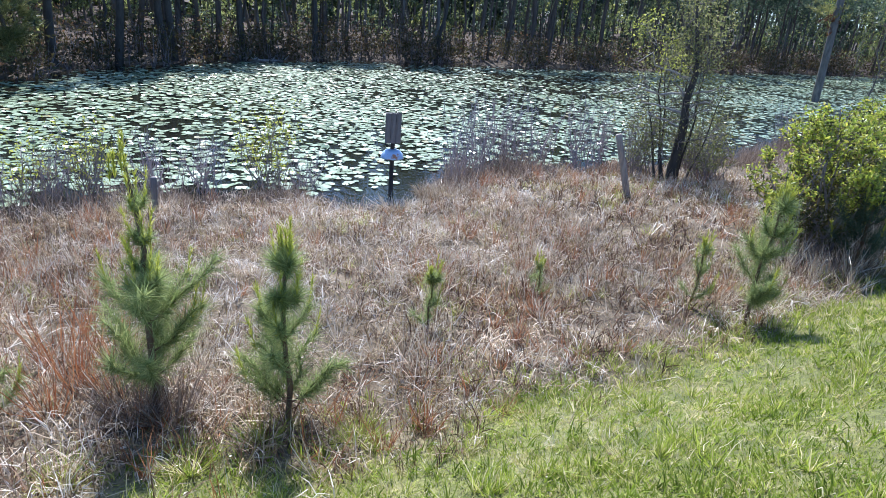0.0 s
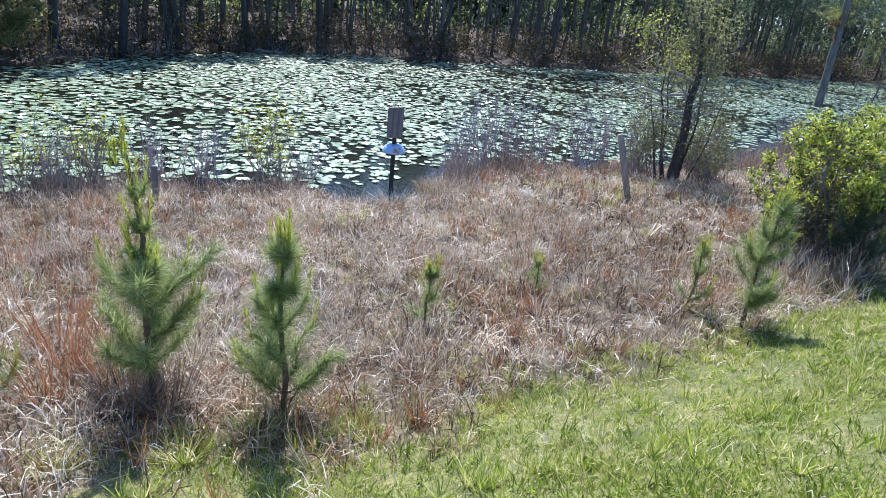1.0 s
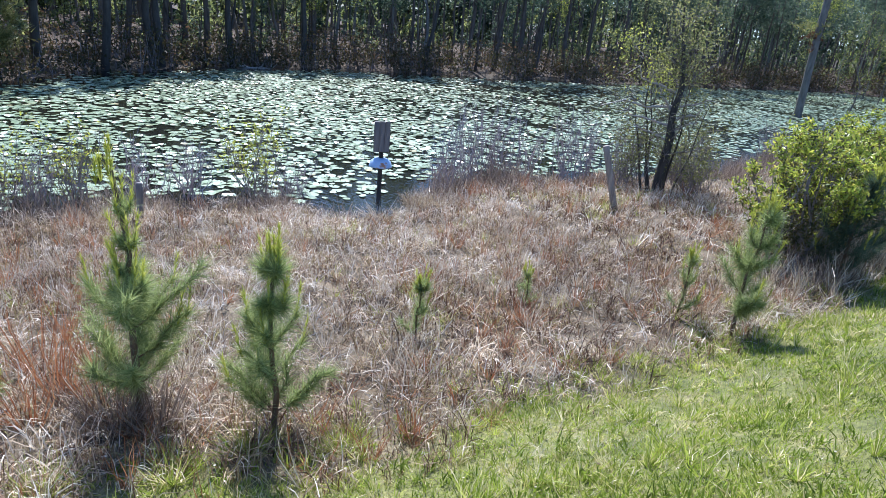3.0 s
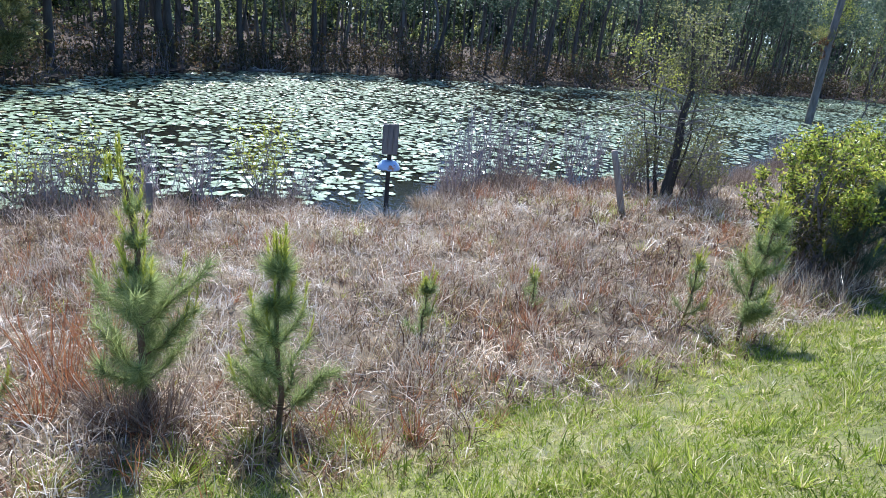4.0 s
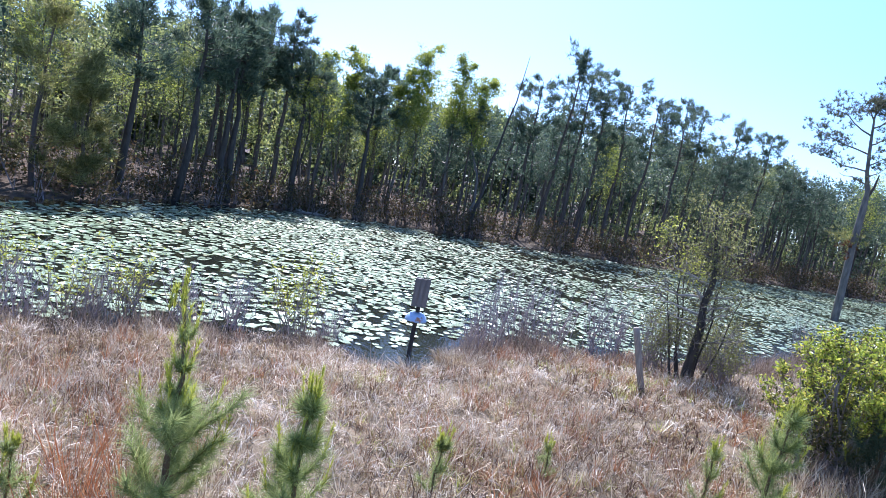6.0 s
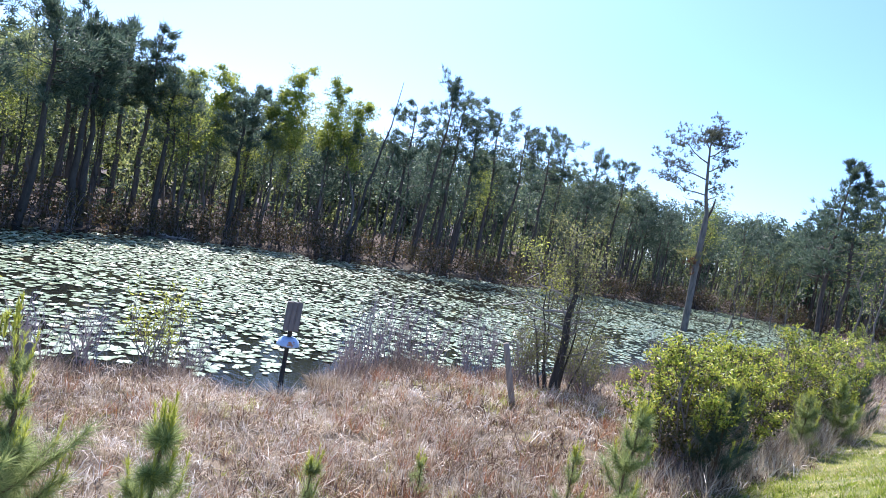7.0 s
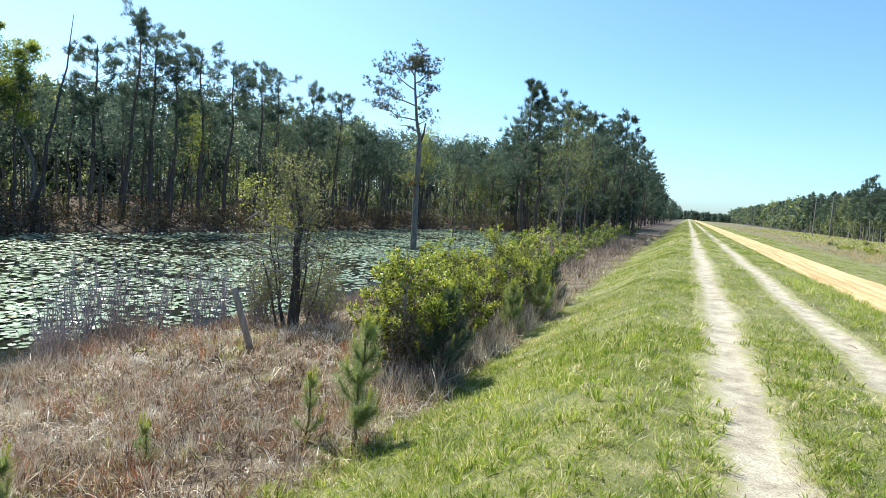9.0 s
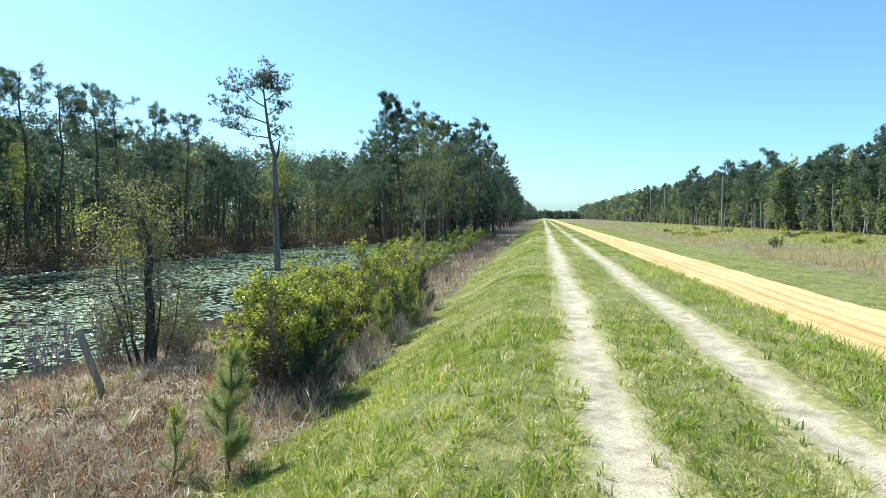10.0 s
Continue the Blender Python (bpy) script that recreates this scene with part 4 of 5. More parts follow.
# ---- young pines ----
def young_pine(name, x, y, h, seed, lean=(0, 0), fullness=1.0, low=0.18, label="", spread=0.34, needle=0.17, taper=0.9, top=0.88, mat=M_needle_young):
    r = np.random.default_rng(seed)
    root, t, b, c = new(name), Soup(), Soup(), Soup()
    line = path_up(r, (0, 0, -0.1), (lean[0], lean[1], h * 0.98), 8, 0.025)
    tube(t, line, 0.022 * h / 1.5 * (1 - 0.75 * np.linspace(0, 1, 8)) + 0.004, 7)
    part("trunk", t.mesh("trunk", M_stem_red, True), root)

    def at(f):
        return np.array([np.interp(f, np.linspace(0, 1, 8), line[:, a]) for a in range(3)])

    def dress(pts, lo, n, ln):
        m = len(pts)
        for q in range(n):
            u = lo + (1 - lo) * (q + r.random()) / n
            p = np.array([np.interp(u, np.linspace(0, 1, m), pts[:, a]) for a in range(3)])
            d = pts[min(m - 1, int(u * (m - 1)) + 1)] - pts[int(u * (m - 1)) if u < 1 else m - 2]
            dd = tuft_dirs(r, d, 12, 0.9)
            c.add(*needles(np.repeat(p[None], 12, 0) + r.normal(size=(12, 3)) * 0.008, dd, ln * r.uniform(0.7, 1.25, 12), 0.0044, r))

    whorls = max(3, int(4.2 * h))
    for w in range(whorls):
        f = low + (top - low) * w / (whorls - 1)
        for q in range(int(r.integers(3, 6) * fullness + 0.5)):
            th = r.uniform(0, 6.28)
            shape = 1.0 - 0.97 * ((f - low) / (top + 0.02 - low)) ** taper if taper > 0 else 1.0 - 0.93 * float(smooth(0.38, 0.6, f))
            ln = h * spread * shape * r.uniform(0.5, 1.15) + 0.06
            pts = limb(b, r, at(f), (math.cos(th), math.sin(th), 0.45 + 0.5 * f), ln, 0.007, 5, 5, 0.35, 0.12)
            dress(pts, 0.2, int(26 * fullness * max(0.6, ln / 0.4) * (0.45 if taper < 0 and f > 0.55 else 1)), needle * (0.55 if taper < 0 and f > 0.55 else 1))
            tipd = pts[-1] - pts[-2]
            if r.random() > 0.4 + 0.6 * f:
                continue
            sh = Soup()
            sh.add(*needles(np.repeat(pts[-1][None], 60, 0) + (unit(tipd) * 0.4 + [0, 0, 0.9]) * r.uniform(-0.06, 0.14, (60, 1)), tuft_dirs(r, unit(tipd) * 0.4 + [0, 0, 1.0], 60, 0.32), needle * 0.5 * r.uniform(0.7, 1.1, 60), 0.006, r))
            part("new_shoot", sh.mesh("new_shoot", M_needle_candle), root)
    dress(line, max(0.3, low), int((42 if taper > 0 else 28) * h), needle * (0.8 if taper > 0 else 0.38))
    # the leading shoot and its side candles
    for q in range(5):
        tip = line[-1] - [0, 0, h * 0.05] + r.normal(size=3) * [0.03, 0.03, 0.03] * (q > 0)
        hh = h * (0.16 if q == 0 else r.uniform(0.08, 0.13))
        pts = np.stack([tip, tip + [r.normal() * 0.012, r.normal() * 0.012, hh]])
        n = 90
        u = r.uniform(0, 1, (n, 1))
        sh = Soup()
        sh.add(*needles(pts[0] * (1 - u) + pts[1] * u, tuft_dirs(r, np.array([0, 0, 1.0]), n, 0.3), needle * 0.45 * r.uniform(0.6, 1.1, n), 0.006, r))
        part("new_shoot", sh.mesh("new_shoot", M_needle_candle), root, "upright yellow-green new shoot")
    tagged(part("branchwork", b.mesh("branches", M_stem_red), root), kind="stuff")
    part("needles", c.mesh("needles", mat), root)
    root.matrix_basis = spot(x, y)
    return tagged(root, label or "young bushy green pine in dry grass", "pine tree", "young pines")


young_pine("pine_sapling", -4.85, 0.85, 1.86, 201, (-0.22, 0.02), 1.35, 0.2, "bushy young pine with a long bare leader", 0.225, 0.165, -1, 0.84)
young_pine("pine_sapling", -4.12, 1.58, 1.42, 202, (-0.05, 0.02), 1.3, 0.2, "young green pine with upright yellow-green shoots", 0.25, 0.15, 0.8, 0.86)
young_pine("pine_sapling", -4.95, 3.35, 0.62, 203, (0.02, 0), 0.8, 0.2, "small pine seedling among dry grass", 0.25, 0.12)
young_pine("pine_sapling", -3.35, 6.25, 1.42, 204, (0.0, 0.14), 1.1, 0.24, "leaning young green pine at the bank's foot", 0.27, 0.16)
young_pine("pine_sapling", -3.95, 6.2, 0.75, 205, (0.03, 0), 0.6, 0.25, "thin pale pine seedling in dry grass", 0.28, 0.12)
young_pine("pine_sapling", -5.4, -0.05, 0.62, 206, (0.0, 0), 0.7, 0.2, "small pine seedling among dry grass", 0.28, 0.12)
young_pine("pine_sapling", -5.1, 5.0, 0.42, 207, (0.0, 0), 0.5, 0.2, "tiny yellowish pine seedling", 0.3, 0.10)
young_pine("pine_sapling", -3.45, 9.2, 1.5, 208, (0.1, 0), 1.2, 0.15, "dark young pine before the wax myrtle thicket", 0.42, mat=M_needle)
young_pine("pine_sapling", -3.45, 13.4, 1.1, 209, (0.0, 0), 1.1, 0.12, "bushy young pine beside the thicket", 0.4)
young_pine("pine_sapling", -3.4, 15.6, 1.3, 210, (0.0, 0), 1.1, 0.12, "bushy young pine beside the thicket", 0.4)
young_pine("pine_sapling", -3.6, 18.6, 1.5, 211, (0.0, 0), 1.1, 0.12, "dark young pine at the thicket's end", 0.4, mat=M_needle)


# ---- thicket, willow and shrubs ----
def bush(x, y, h, rad, seed, leaf_mat=M_leaf_myrtle, n_leaf=120, stems=24, leaf=0.052, label="", name="wax_myrtle", per_shoot=8, inner=M_leaf_inner_shaded):
    """An evergreen bush: many stems, side shoots, and leaf sprays thickest at the outside."""
    r = np.random.default_rng(seed)
    root, s, f, g = new(name), Soup(), Soup(), Soup()
    for k in range(stems):
        th, rr = r.uniform(0, 6.28), rad * math.sqrt(r.random())
        hh = h * r.uniform(0.55, 1.05) * (1 - 0.35 * (rr / rad) ** 2)
        tip = np.array([math.cos(th) * rr, math.sin(th) * rr, hh])
        base = np.array([math.cos(th) * rr * 0.35, math.sin(th) * rr * 0.35, -0.1])
        line = path_up(r, base, tip, 6, 0.08)
        tube(s, line, 0.02 * (1 - 0.8 * np.linspace(0, 1, 6)) + 0.003, 5)
        for q in range(per_shoot):
            u = r.uniform(0.2, 1.0)
            p = np.array([np.interp(u, np.linspace(0, 1, 6), line[:, a]) for a in range(3)])
            d = unit(np.array([math.cos(th) * 0.6 + r.normal() * 0.5, math.sin(th) * 0.6 + r.normal() * 0.5, 1.0]))
            ln = r.uniform(0.2, 0.48) * h / 2.2
            tube(s, np.stack([p, p + d * ln * 0.5 + r.normal(size=3) * 0.02, p + d * ln]), [0.007, 0.005, 0.002], 3)
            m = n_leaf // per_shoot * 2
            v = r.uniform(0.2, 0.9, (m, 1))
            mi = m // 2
            # inner leaves: the default material has the interior's shade in its colour
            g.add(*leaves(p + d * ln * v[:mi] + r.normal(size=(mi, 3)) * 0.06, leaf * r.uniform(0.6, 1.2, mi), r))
            if u > 0.55:
                v = r.uniform(0.55, 1.2, (m, 1))
                f.add(*leaves(p + d * ln * v + r.normal(size=(m, 3)) * 0.042, leaf * r.uniform(0.6, 1.15, m), r))
    tagged(part("branchwork", s.mesh("stems", M_twig), root), kind="stuff")
    part("inner_foliage", g.mesh("inner_foliage", inner), root, "olive-brown inner leaves, darkened to stand for shade" if inner == M_leaf_inner_shaded else "")
    part("foliage", f.mesh("foliage", leaf_mat), root)
    root.matrix_basis = spot(x, y)
    return tagged(root, label or "dense yellow-green wax myrtle bush", "bush", "thicket at the bank's foot")


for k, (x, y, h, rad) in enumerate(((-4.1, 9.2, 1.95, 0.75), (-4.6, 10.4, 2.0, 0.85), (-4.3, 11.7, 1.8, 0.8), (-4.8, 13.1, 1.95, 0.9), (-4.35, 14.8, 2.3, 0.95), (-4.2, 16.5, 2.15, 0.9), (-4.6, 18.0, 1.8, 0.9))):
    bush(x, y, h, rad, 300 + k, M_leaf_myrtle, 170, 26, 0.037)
for k, (x, y, h, rad) in enumerate(((-7.0, 27, 1.2, 1.0), (-8.5, 33, 1.6, 1.2), (-6.5, 38, 1.3, 1.0), (-9.5, 45, 2.0, 1.6), (-7.5, 52, 1.7, 1.4), (-10.5, 57, 2.2, 1.7), (-8.3, 63, 2.0, 1.5), (-7.4, 72, 2.0, 1.4), (-5.2, 21.5, 0.9, 0.7), (-5.6, 24, 1.1, 0.8), (-6.2, 30, 1.0, 0.9), (-5.9, 34, 1.2, 0.9), (-6.8, 43, 1.4, 1.0), (-6.4, 48, 1.3, 1.0), (-6.9, 58, 1.6, 1.2), (-6.7, 67, 1.7, 1.2), (-6.8, 80, 1.8, 1.4))):
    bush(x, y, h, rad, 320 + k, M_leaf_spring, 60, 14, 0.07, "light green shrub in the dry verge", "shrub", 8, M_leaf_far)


def willow():
    """The many-stemmed waterside tree: one thick dark stem, thinner ones beside it, long bare side branches, thin olive leaves."""
    r = np.random.default_rng(400)
    root, twigs, f, fy = new("willow_tree"), Soup(), Soup(), Soup()
    stems = (((0, 0), (-0.2, 0.12, 3.85), 0.135), ((-0.12, 0.05), (-0.85, 0.2, 3.0), 0.035), ((0.1, -0.06), (0.2, -0.1, 3.0), 0.032), ((-0.3, 0.0), (-0.8, 0.1, 2.0), 0.035), ((0.2, 0.1), (0.75, 0.3, 2.2), 0.03), ((-0.2, 0.1), (-0.5, 0.4, 2.6), 0.035), ((0.05, 0.1), (-0.3, 0.3, 3.5), 0.04))
    for (bx, by), tip, rad in stems:
        t = Soup()
        line = path_up(r, (bx, by, -0.2), tip, 9, 0.03)
        tube(t, line, rad * (1 - 0.88 * np.linspace(0, 1, 9)), 8)
        part("trunk", t.mesh("trunk", M_dark_bark, True), root)
        h = tip[2]
        for k in range(int(9 * h / 2)):
            u = r.uniform(0.18, 0.97)
            p = np.array([np.interp(u, np.linspace(0, 1, 9), line[:, a]) for a in range(3)])
            th = r.uniform(0, 6.28)
            ln = r.uniform(0.5, 1.25) * (1.2 - 0.55 * u)
            pts = limb(twigs, r, p, (math.cos(th), math.sin(th), r.uniform(0.1, 0.9)), ln, 0.013, 4, 5, 0.2, 0.18)
            for q in range(6):
                v = r.uniform(0.3, 1)
                c = np.array([np.interp(v, np.linspace(0, 1, 5), pts[:, a]) for a in range(3)])
                e = c + r.normal(size=3) * 0.17 + [0, 0, 0.08]
                tube(twigs, np.stack([c, e]), [0.005, 0.002], 3)
                n = 20 if p[2] > 2.0 else (3 if p[2] > 1.1 else 9)
                pos = e + r.normal(size=(n, 3)) * 0.11
                (fy if (tip[0] < 0.2 and p[2] > 1.8 and p[0] < -0.3 and r.random() < 0.75) else f).add(*leaves(pos, 0.036 * r.uniform(0.5, 1.2, n), r))
    for z0, dx, ln, dz in ((1.9, -1, 1.75, 0.02), (1.5, -1, 1.3, 0.25), (2.2, -1, 1.2, 0.4), (1.2, -1, 1.0, 0.4), (1.6, 1, 0.9, 0.5), (1.9, 1, 1.0, 0.3), (1.3, 0.8, 0.8, 0.7), (1.75, -0.5, 0.8, 0.8)):
        bl = Soup()
        pts = limb(bl, r, (-0.05, 0.0, z0), (dx, -0.5, dz), ln, 0.034, 6, 7, -0.02, 0.16)
        part("bare_limb", bl.mesh("bare_limb", M_pale_wood, True), root, "long pale bare limb")
        for q in range(9):
            c = np.array([np.interp(r.uniform(0.4, 1), np.linspace(0, 1, 7), pts[:, a]) for a in range(3)])
            e = c + r.normal(size=3) * 0.16
            tube(twigs, np.stack([c, e]), [0.006, 0.002], 3)
            f.add(*leaves(e + r.normal(size=(4, 3)) * 0.1, 0.036, r))
    tagged(part("branchwork", twigs.mesh("branches", M_grey_bark), root), kind="stuff")
    part("foliage", f.mesh("foliage", M_leaf_willow), root)
    part("young_leaves", fy.mesh("young_leaves", M_leaf_yellow), root, "bright yellow-green young leaves")
    root.matrix_basis = spot(-8.3, 12.3, turn=35)
    tagged(root, "many-stemmed waterside tree with thin olive leaves", "tree")


willow()


def twiggy(x, y, h, rad, seed, n=24, leaf_mat=None, leaf_n=0, label="", bark=M_twig, leaf=0.035):
    r = np.random.default_rng(seed)
    root, s, f = new("shrub"), Soup(), Soup()
    for k in range(n):
        th = r.uniform(0, 6.28)
        tip = np.array([math.cos(th) * rad * r.uniform(0.2, 1), math.sin(th) * rad * r.uniform(0.2, 1), h * r.uniform(0.5, 1.1)])
        line = path_up(r, (r.normal() * 0.15, r.normal() * 0.15, -0.1), tip, 6, 0.09)
        tube(s, line, 0.009 * (1 - 0.75 * np.linspace(0, 1, 6)) + 0.003, 3)
        for q in range(6):
            u = r.uniform(0.3, 1)
            p = np.array([np.interp(u, np.linspace(0, 1, 6), line[:, a]) for a in range(3)])
            e = p + r.normal(size=3) * [0.09, 0.09, 0.08] + [0, 0, 0.22]
            tube(s, np.stack([p, (p + e) / 2 + r.normal(size=3) * 0.015, e]), [0.004, 0.0035, 0.0025], 3)
            if leaf_n:
                f.add(*leaves(e + r.normal(size=(leaf_n, 3)) * 0.06, leaf * r.uniform(0.6, 1.2, leaf_n), r))
    tagged(part("branchwork", s.mesh("twigs", bark), root), kind="stuff")
    if leaf_n:
        part("leaves", f.mesh("leaves", leaf_mat), root)
    root.matrix_basis = spot(x, y)
    return tagged(root, label, "shrub", "shrubs along the near shore")


BARE, LEAFY = "bare grey twiggy shrub at the water's edge", "thin shrub with fresh yellow-green leaves by the water"
for k, (x, y, h, rad, n, mat, ln) in enumerate((
        (-11.75, 4.55, 1.35, 0.65, 18, M_leaf_yellow, 6), (-12.6, 0.7, 1.25, 0.8, 16, M_leaf_yellow, 4), (-12.9, -0.4, 1.4, 0.8, 15, M_leaf_yellow, 4),
        (-12.3, 1.6, 1.1, 0.6, 18, M_leaf_yellow, 3), (-12.0, 2.6, 1.1, 0.7, 20, None, 0), (-11.9, 3.4, 1.0, 0.6, 18, None, 0), (-12.4, 1.1, 1.0, 0.6, 18, None, 0), (-12.1, 0.1, 1.0, 0.6, 18, None, 0), (-11.5, 5.2, 0.9, 0.5, 16, None, 0),
        (-11.0, 8.6, 1.5, 0.5, 16, None, 0), (-11.2, 9.3, 1.75, 0.55, 20, None, 0), (-11.1, 9.9, 1.8, 0.55, 20, None, 0), (-10.8, 10.7, 1.5, 0.6, 18, None, 0),
        (-10.5, 11.6, 1.75, 0.5, 18, None, 0), (-10.4, 12.3, 1.65, 0.5, 18, None, 0), (-10.0, 13.2, 1.4, 0.5, 16, None, 0), (-9.4, 14.4, 1.2, 0.6, 18, M_leaf_willow, 5), (-8.4, 13.4, 1.25, 0.7, 24, M_leaf_willow, 5),
        (-7.8, 12.8, 1.0, 0.6, 22, M_leaf_willow, 5), (-9.0, 12.1, 1.5, 0.6, 24, M_leaf_willow, 6), (-10.4, 8.0, 0.8, 0.5, 16, None, 0), (-10.2, 21.5, 1.3, 0.8, 18, None, 0))):
    twiggy(x, y, h, rad, 500 + k, int(n * 1.3), mat, ln, LEAFY if ln else BARE, M_twig if ln else M_twig_pale)


# ---- grasses ----
def scatter(r, n, x0, x1, y0, y1):
    return r.uniform(x0, x1, n), r.uniform(y0, y1, n)


def ranked(v):
    """The values of v spread evenly over 0 to 1, in their order."""
    out = np.empty(len(v), np.float32)
    out[np.argsort(v)] = np.linspace(0, 1, len(v))
    return out


def grass(name, label, mat, bands, seed, keep, hrange, lean, bend, category="grass", simple=False):
    """bands: (x0, x1, y0, y1, blades per square metre, width, height factor). Each blade has a tone, alike within a tuft."""
    r = np.random.default_rng(seed)
    s = Soup()
    for x0, x1, y0, y1, dens, width, hf in bands:
        n = int((x1 - x0) * (y1 - y0) * dens)
        x, y = scatter(r, n, x0, x1, y0, y1)
        w = keep(x, y, r)
        ok = r.random(n) < w
        x, y, w = x[ok], y[ok], w[ok]
        n = len(x)
        fine = min(30.0, 0.2 / width)
        tuft = wobble(x, y, fine, seed)
        tone = ranked(0.75 * tuft + 0.35 * wobble(x, y, 1.3, seed + 5) + 0.4 * r.normal(size=n)) if n else np.zeros(0)
        h = r.uniform(*hrange, n) * hf * (0.75 + 0.35 * wobble(x, y, 2.3, seed)) * (0.85 + 0.4 * tuft) * (0.45 + 0.55 * np.minimum(1, w * 1.5))
        base = np.stack([x, y, land(x, y) - 0.01], 1)
        tip = base + np.stack([r.normal(size=n) * lean * h + 0.25 * lean * h * wobble(x, y, 1.7, 2), r.normal(size=n) * lean * h, h], 1)
        if simple:
            s.add(*needles(base, tip - base, np.linalg.norm(tip - base, axis=1), width * r.uniform(0.7, 1.3, n), r), tone)
        else:
            s.add(*blades(base, tip, width * r.uniform(0.7, 1.3, n), bend, r), tone)
    ob = new(name, s.mesh(name, mat))
    return tagged(ob, label, category, kind="stuff")


def clumps(name, label, mat, bands, seed, keep, length, tilt, curl):
    """Matted clumps of curved blades, each clump with a tone and a lean of its own. bands: (x0, x1, y0, y1, clumps per square metre, blades, width, radius)."""
    r = np.random.default_rng(seed)
    s = Soup()
    for x0, x1, y0, y1, dens, per, width, rad in bands:
        m = int((x1 - x0) * (y1 - y0) * dens)
        cx, cy = scatter(r, m, x0, x1, y0, y1)
        ok = r.random(m) < keep(cx, cy, r)
        cx, cy = cx[ok], cy[ok]
        m = len(cx)
        own = 0.9 * r.normal(size=m) + 0.6 * wobble(cx, cy, 1.1, seed)
        tall, way = r.uniform(0.55, 1.2, m), r.uniform(0, 6.28, m)
        k = np.repeat(np.arange(m), per)
        n = len(k)
        th = way[k] + r.normal(size=n) * 1.3
        d = rad * np.sqrt(r.random(n))
        ph = r.uniform(0, 6.28, n)
        x, y = cx[k] + np.cos(ph) * d, cy[k] + np.sin(ph) * d
        base = np.stack([x, y, land(x, y) - 0.01 + 0.04 * r.random(n)], 1)
        out = np.stack([np.cos(th), np.sin(th), np.zeros(n)], 1)
        tone = ranked(own[k] + 0.75 * r.normal(size=n))
        s.add(*arcs(base, out, r.uniform(*length, n) * tall[k], width * r.uniform(0.6, 1.4, n), r.uniform(*tilt, n), r.uniform(*curl, n), r), tone)
    return tagged(new(name, s.mesh(name, mat)), label, "grass", kind="stuff")


def track_gap(x, y):
    d = np.minimum(np.abs(x - 0.57), np.abs(x - 2.17)) + 0.10 * wobble(x, y, 1.4, 5.0) + 0.06 * wobble(x, y, 5.0, 6.0)
    return smooth(0.16, 0.46, d)


def keep_green(x, y, r):
    e = 0.3 * wobble(x, y, 2.0) + 0.15 * wobble(x, y, 5.0, 1)
    g = smooth(-1.0, 0.55, x - toe(y) + e) * track_gap(x, y)
    g = g * (1 - smooth(5.1, 5.5, x) * (1 - smooth(8.8, 9.1, x)))
    bare = smooth(0.35, 0.75, wobble(x, y, 1.6, 3.0))
    return g * (1 - 0.45 * bare) * (1 - smooth(14.2, 15.6, x + 1.2 * e))


grass("grass", "fresh green grass mixed with dry blades on the bank", M_turf, (
    (-4.6, 3.2, -0.6, 5.0, 3600, 0.009, 0.85), (-4.6, 4.6, 5.0, 10.0, 2300, 0.011, 0.9), (-4.2, 5.3, 10, 20, 950, 0.013, 1.0),
    (-4.2, 5.3, 20, 45, 240, 0.026, 1.05), (-4.2, 5.3, 45, 110, 50, 0.06, 1.1), (-5.0, 5.3, -12, -0.6, 160, 0.02, 1.0), (3.2, 5.3, -1.5, 10, 500, 0.012, 1.0), (-5.0, 5.3, -40, -12, 50, 0.05, 1.0), (8.9, 15.8, -20, 12, 60, 0.03, 0.8), (8.9, 15.8, 12, 45, 170, 0.026, 0.8), (8.9, 15.8, 45, 110, 40, 0.06, 0.9), (-4.2, 5.3, 110, 260, 8, 0.16, 1.2), (8.9, 15.8, 110, 260, 8, 0.16, 1.2)),
    601, keep_green, (0.035, 0.10), 0.55, 0.12, simple=True)


def keep_margin(x, y, r):
    d = np.minimum(np.abs(x - 0.57), np.abs(x - 2.17))
    return (0.12 + 0.88 * smooth(0.06, 0.22, d)) * (1 - smooth(0.3, 0.75, d)) * np.clip(0.5 + 0.6 * wobble(x, y, 2.0, 4.0), 0, 1)


grass("track_litter", "short dry blades along the wheel tracks", M_straw, ((0, 2.8, 1.5, 9, 2200, 0.006, 1.0), (0, 2.8, 9, 25, 500, 0.012, 1.0)), 606, keep_margin, (0.015, 0.06), 1.2, 0.1, simple=True)


def tufts(name, label, mat, n, box, seed, keep, hrange, per, width, rad):
    """Tufts of arching blades as one object."""
    r = np.random.default_rng(seed)
    x, y = scatter(r, n, *box)
    ok = r.random(n) < keep(x, y, r)
    s = Soup()
    for cx, cy in zip(x[ok], y[ok]):
        k = int(per * r.uniform(0.5, 1.4))
        th, h = r.uniform(0, 6.28, k), r.uniform(*hrange) * r.uniform(0.5, 1.1, k)
        d = rad * r.uniform(0.2, 1.0, k) * r.uniform(0.6, 1.4)
        bx, by = cx + np.cos(th) * d * 0.3, cy + np.sin(th) * d * 0.3
        base = np.stack([bx, by, land(bx, by) - 0.01], 1)
        s.add(*blades(base, base + np.stack([np.cos(th) * d * 1.5, np.sin(th) * d * 1.5, h], 1), width, 0.1, r))
    return tagged(new(name, s.mesh(name, mat)), label, "grass", kind="stuff")


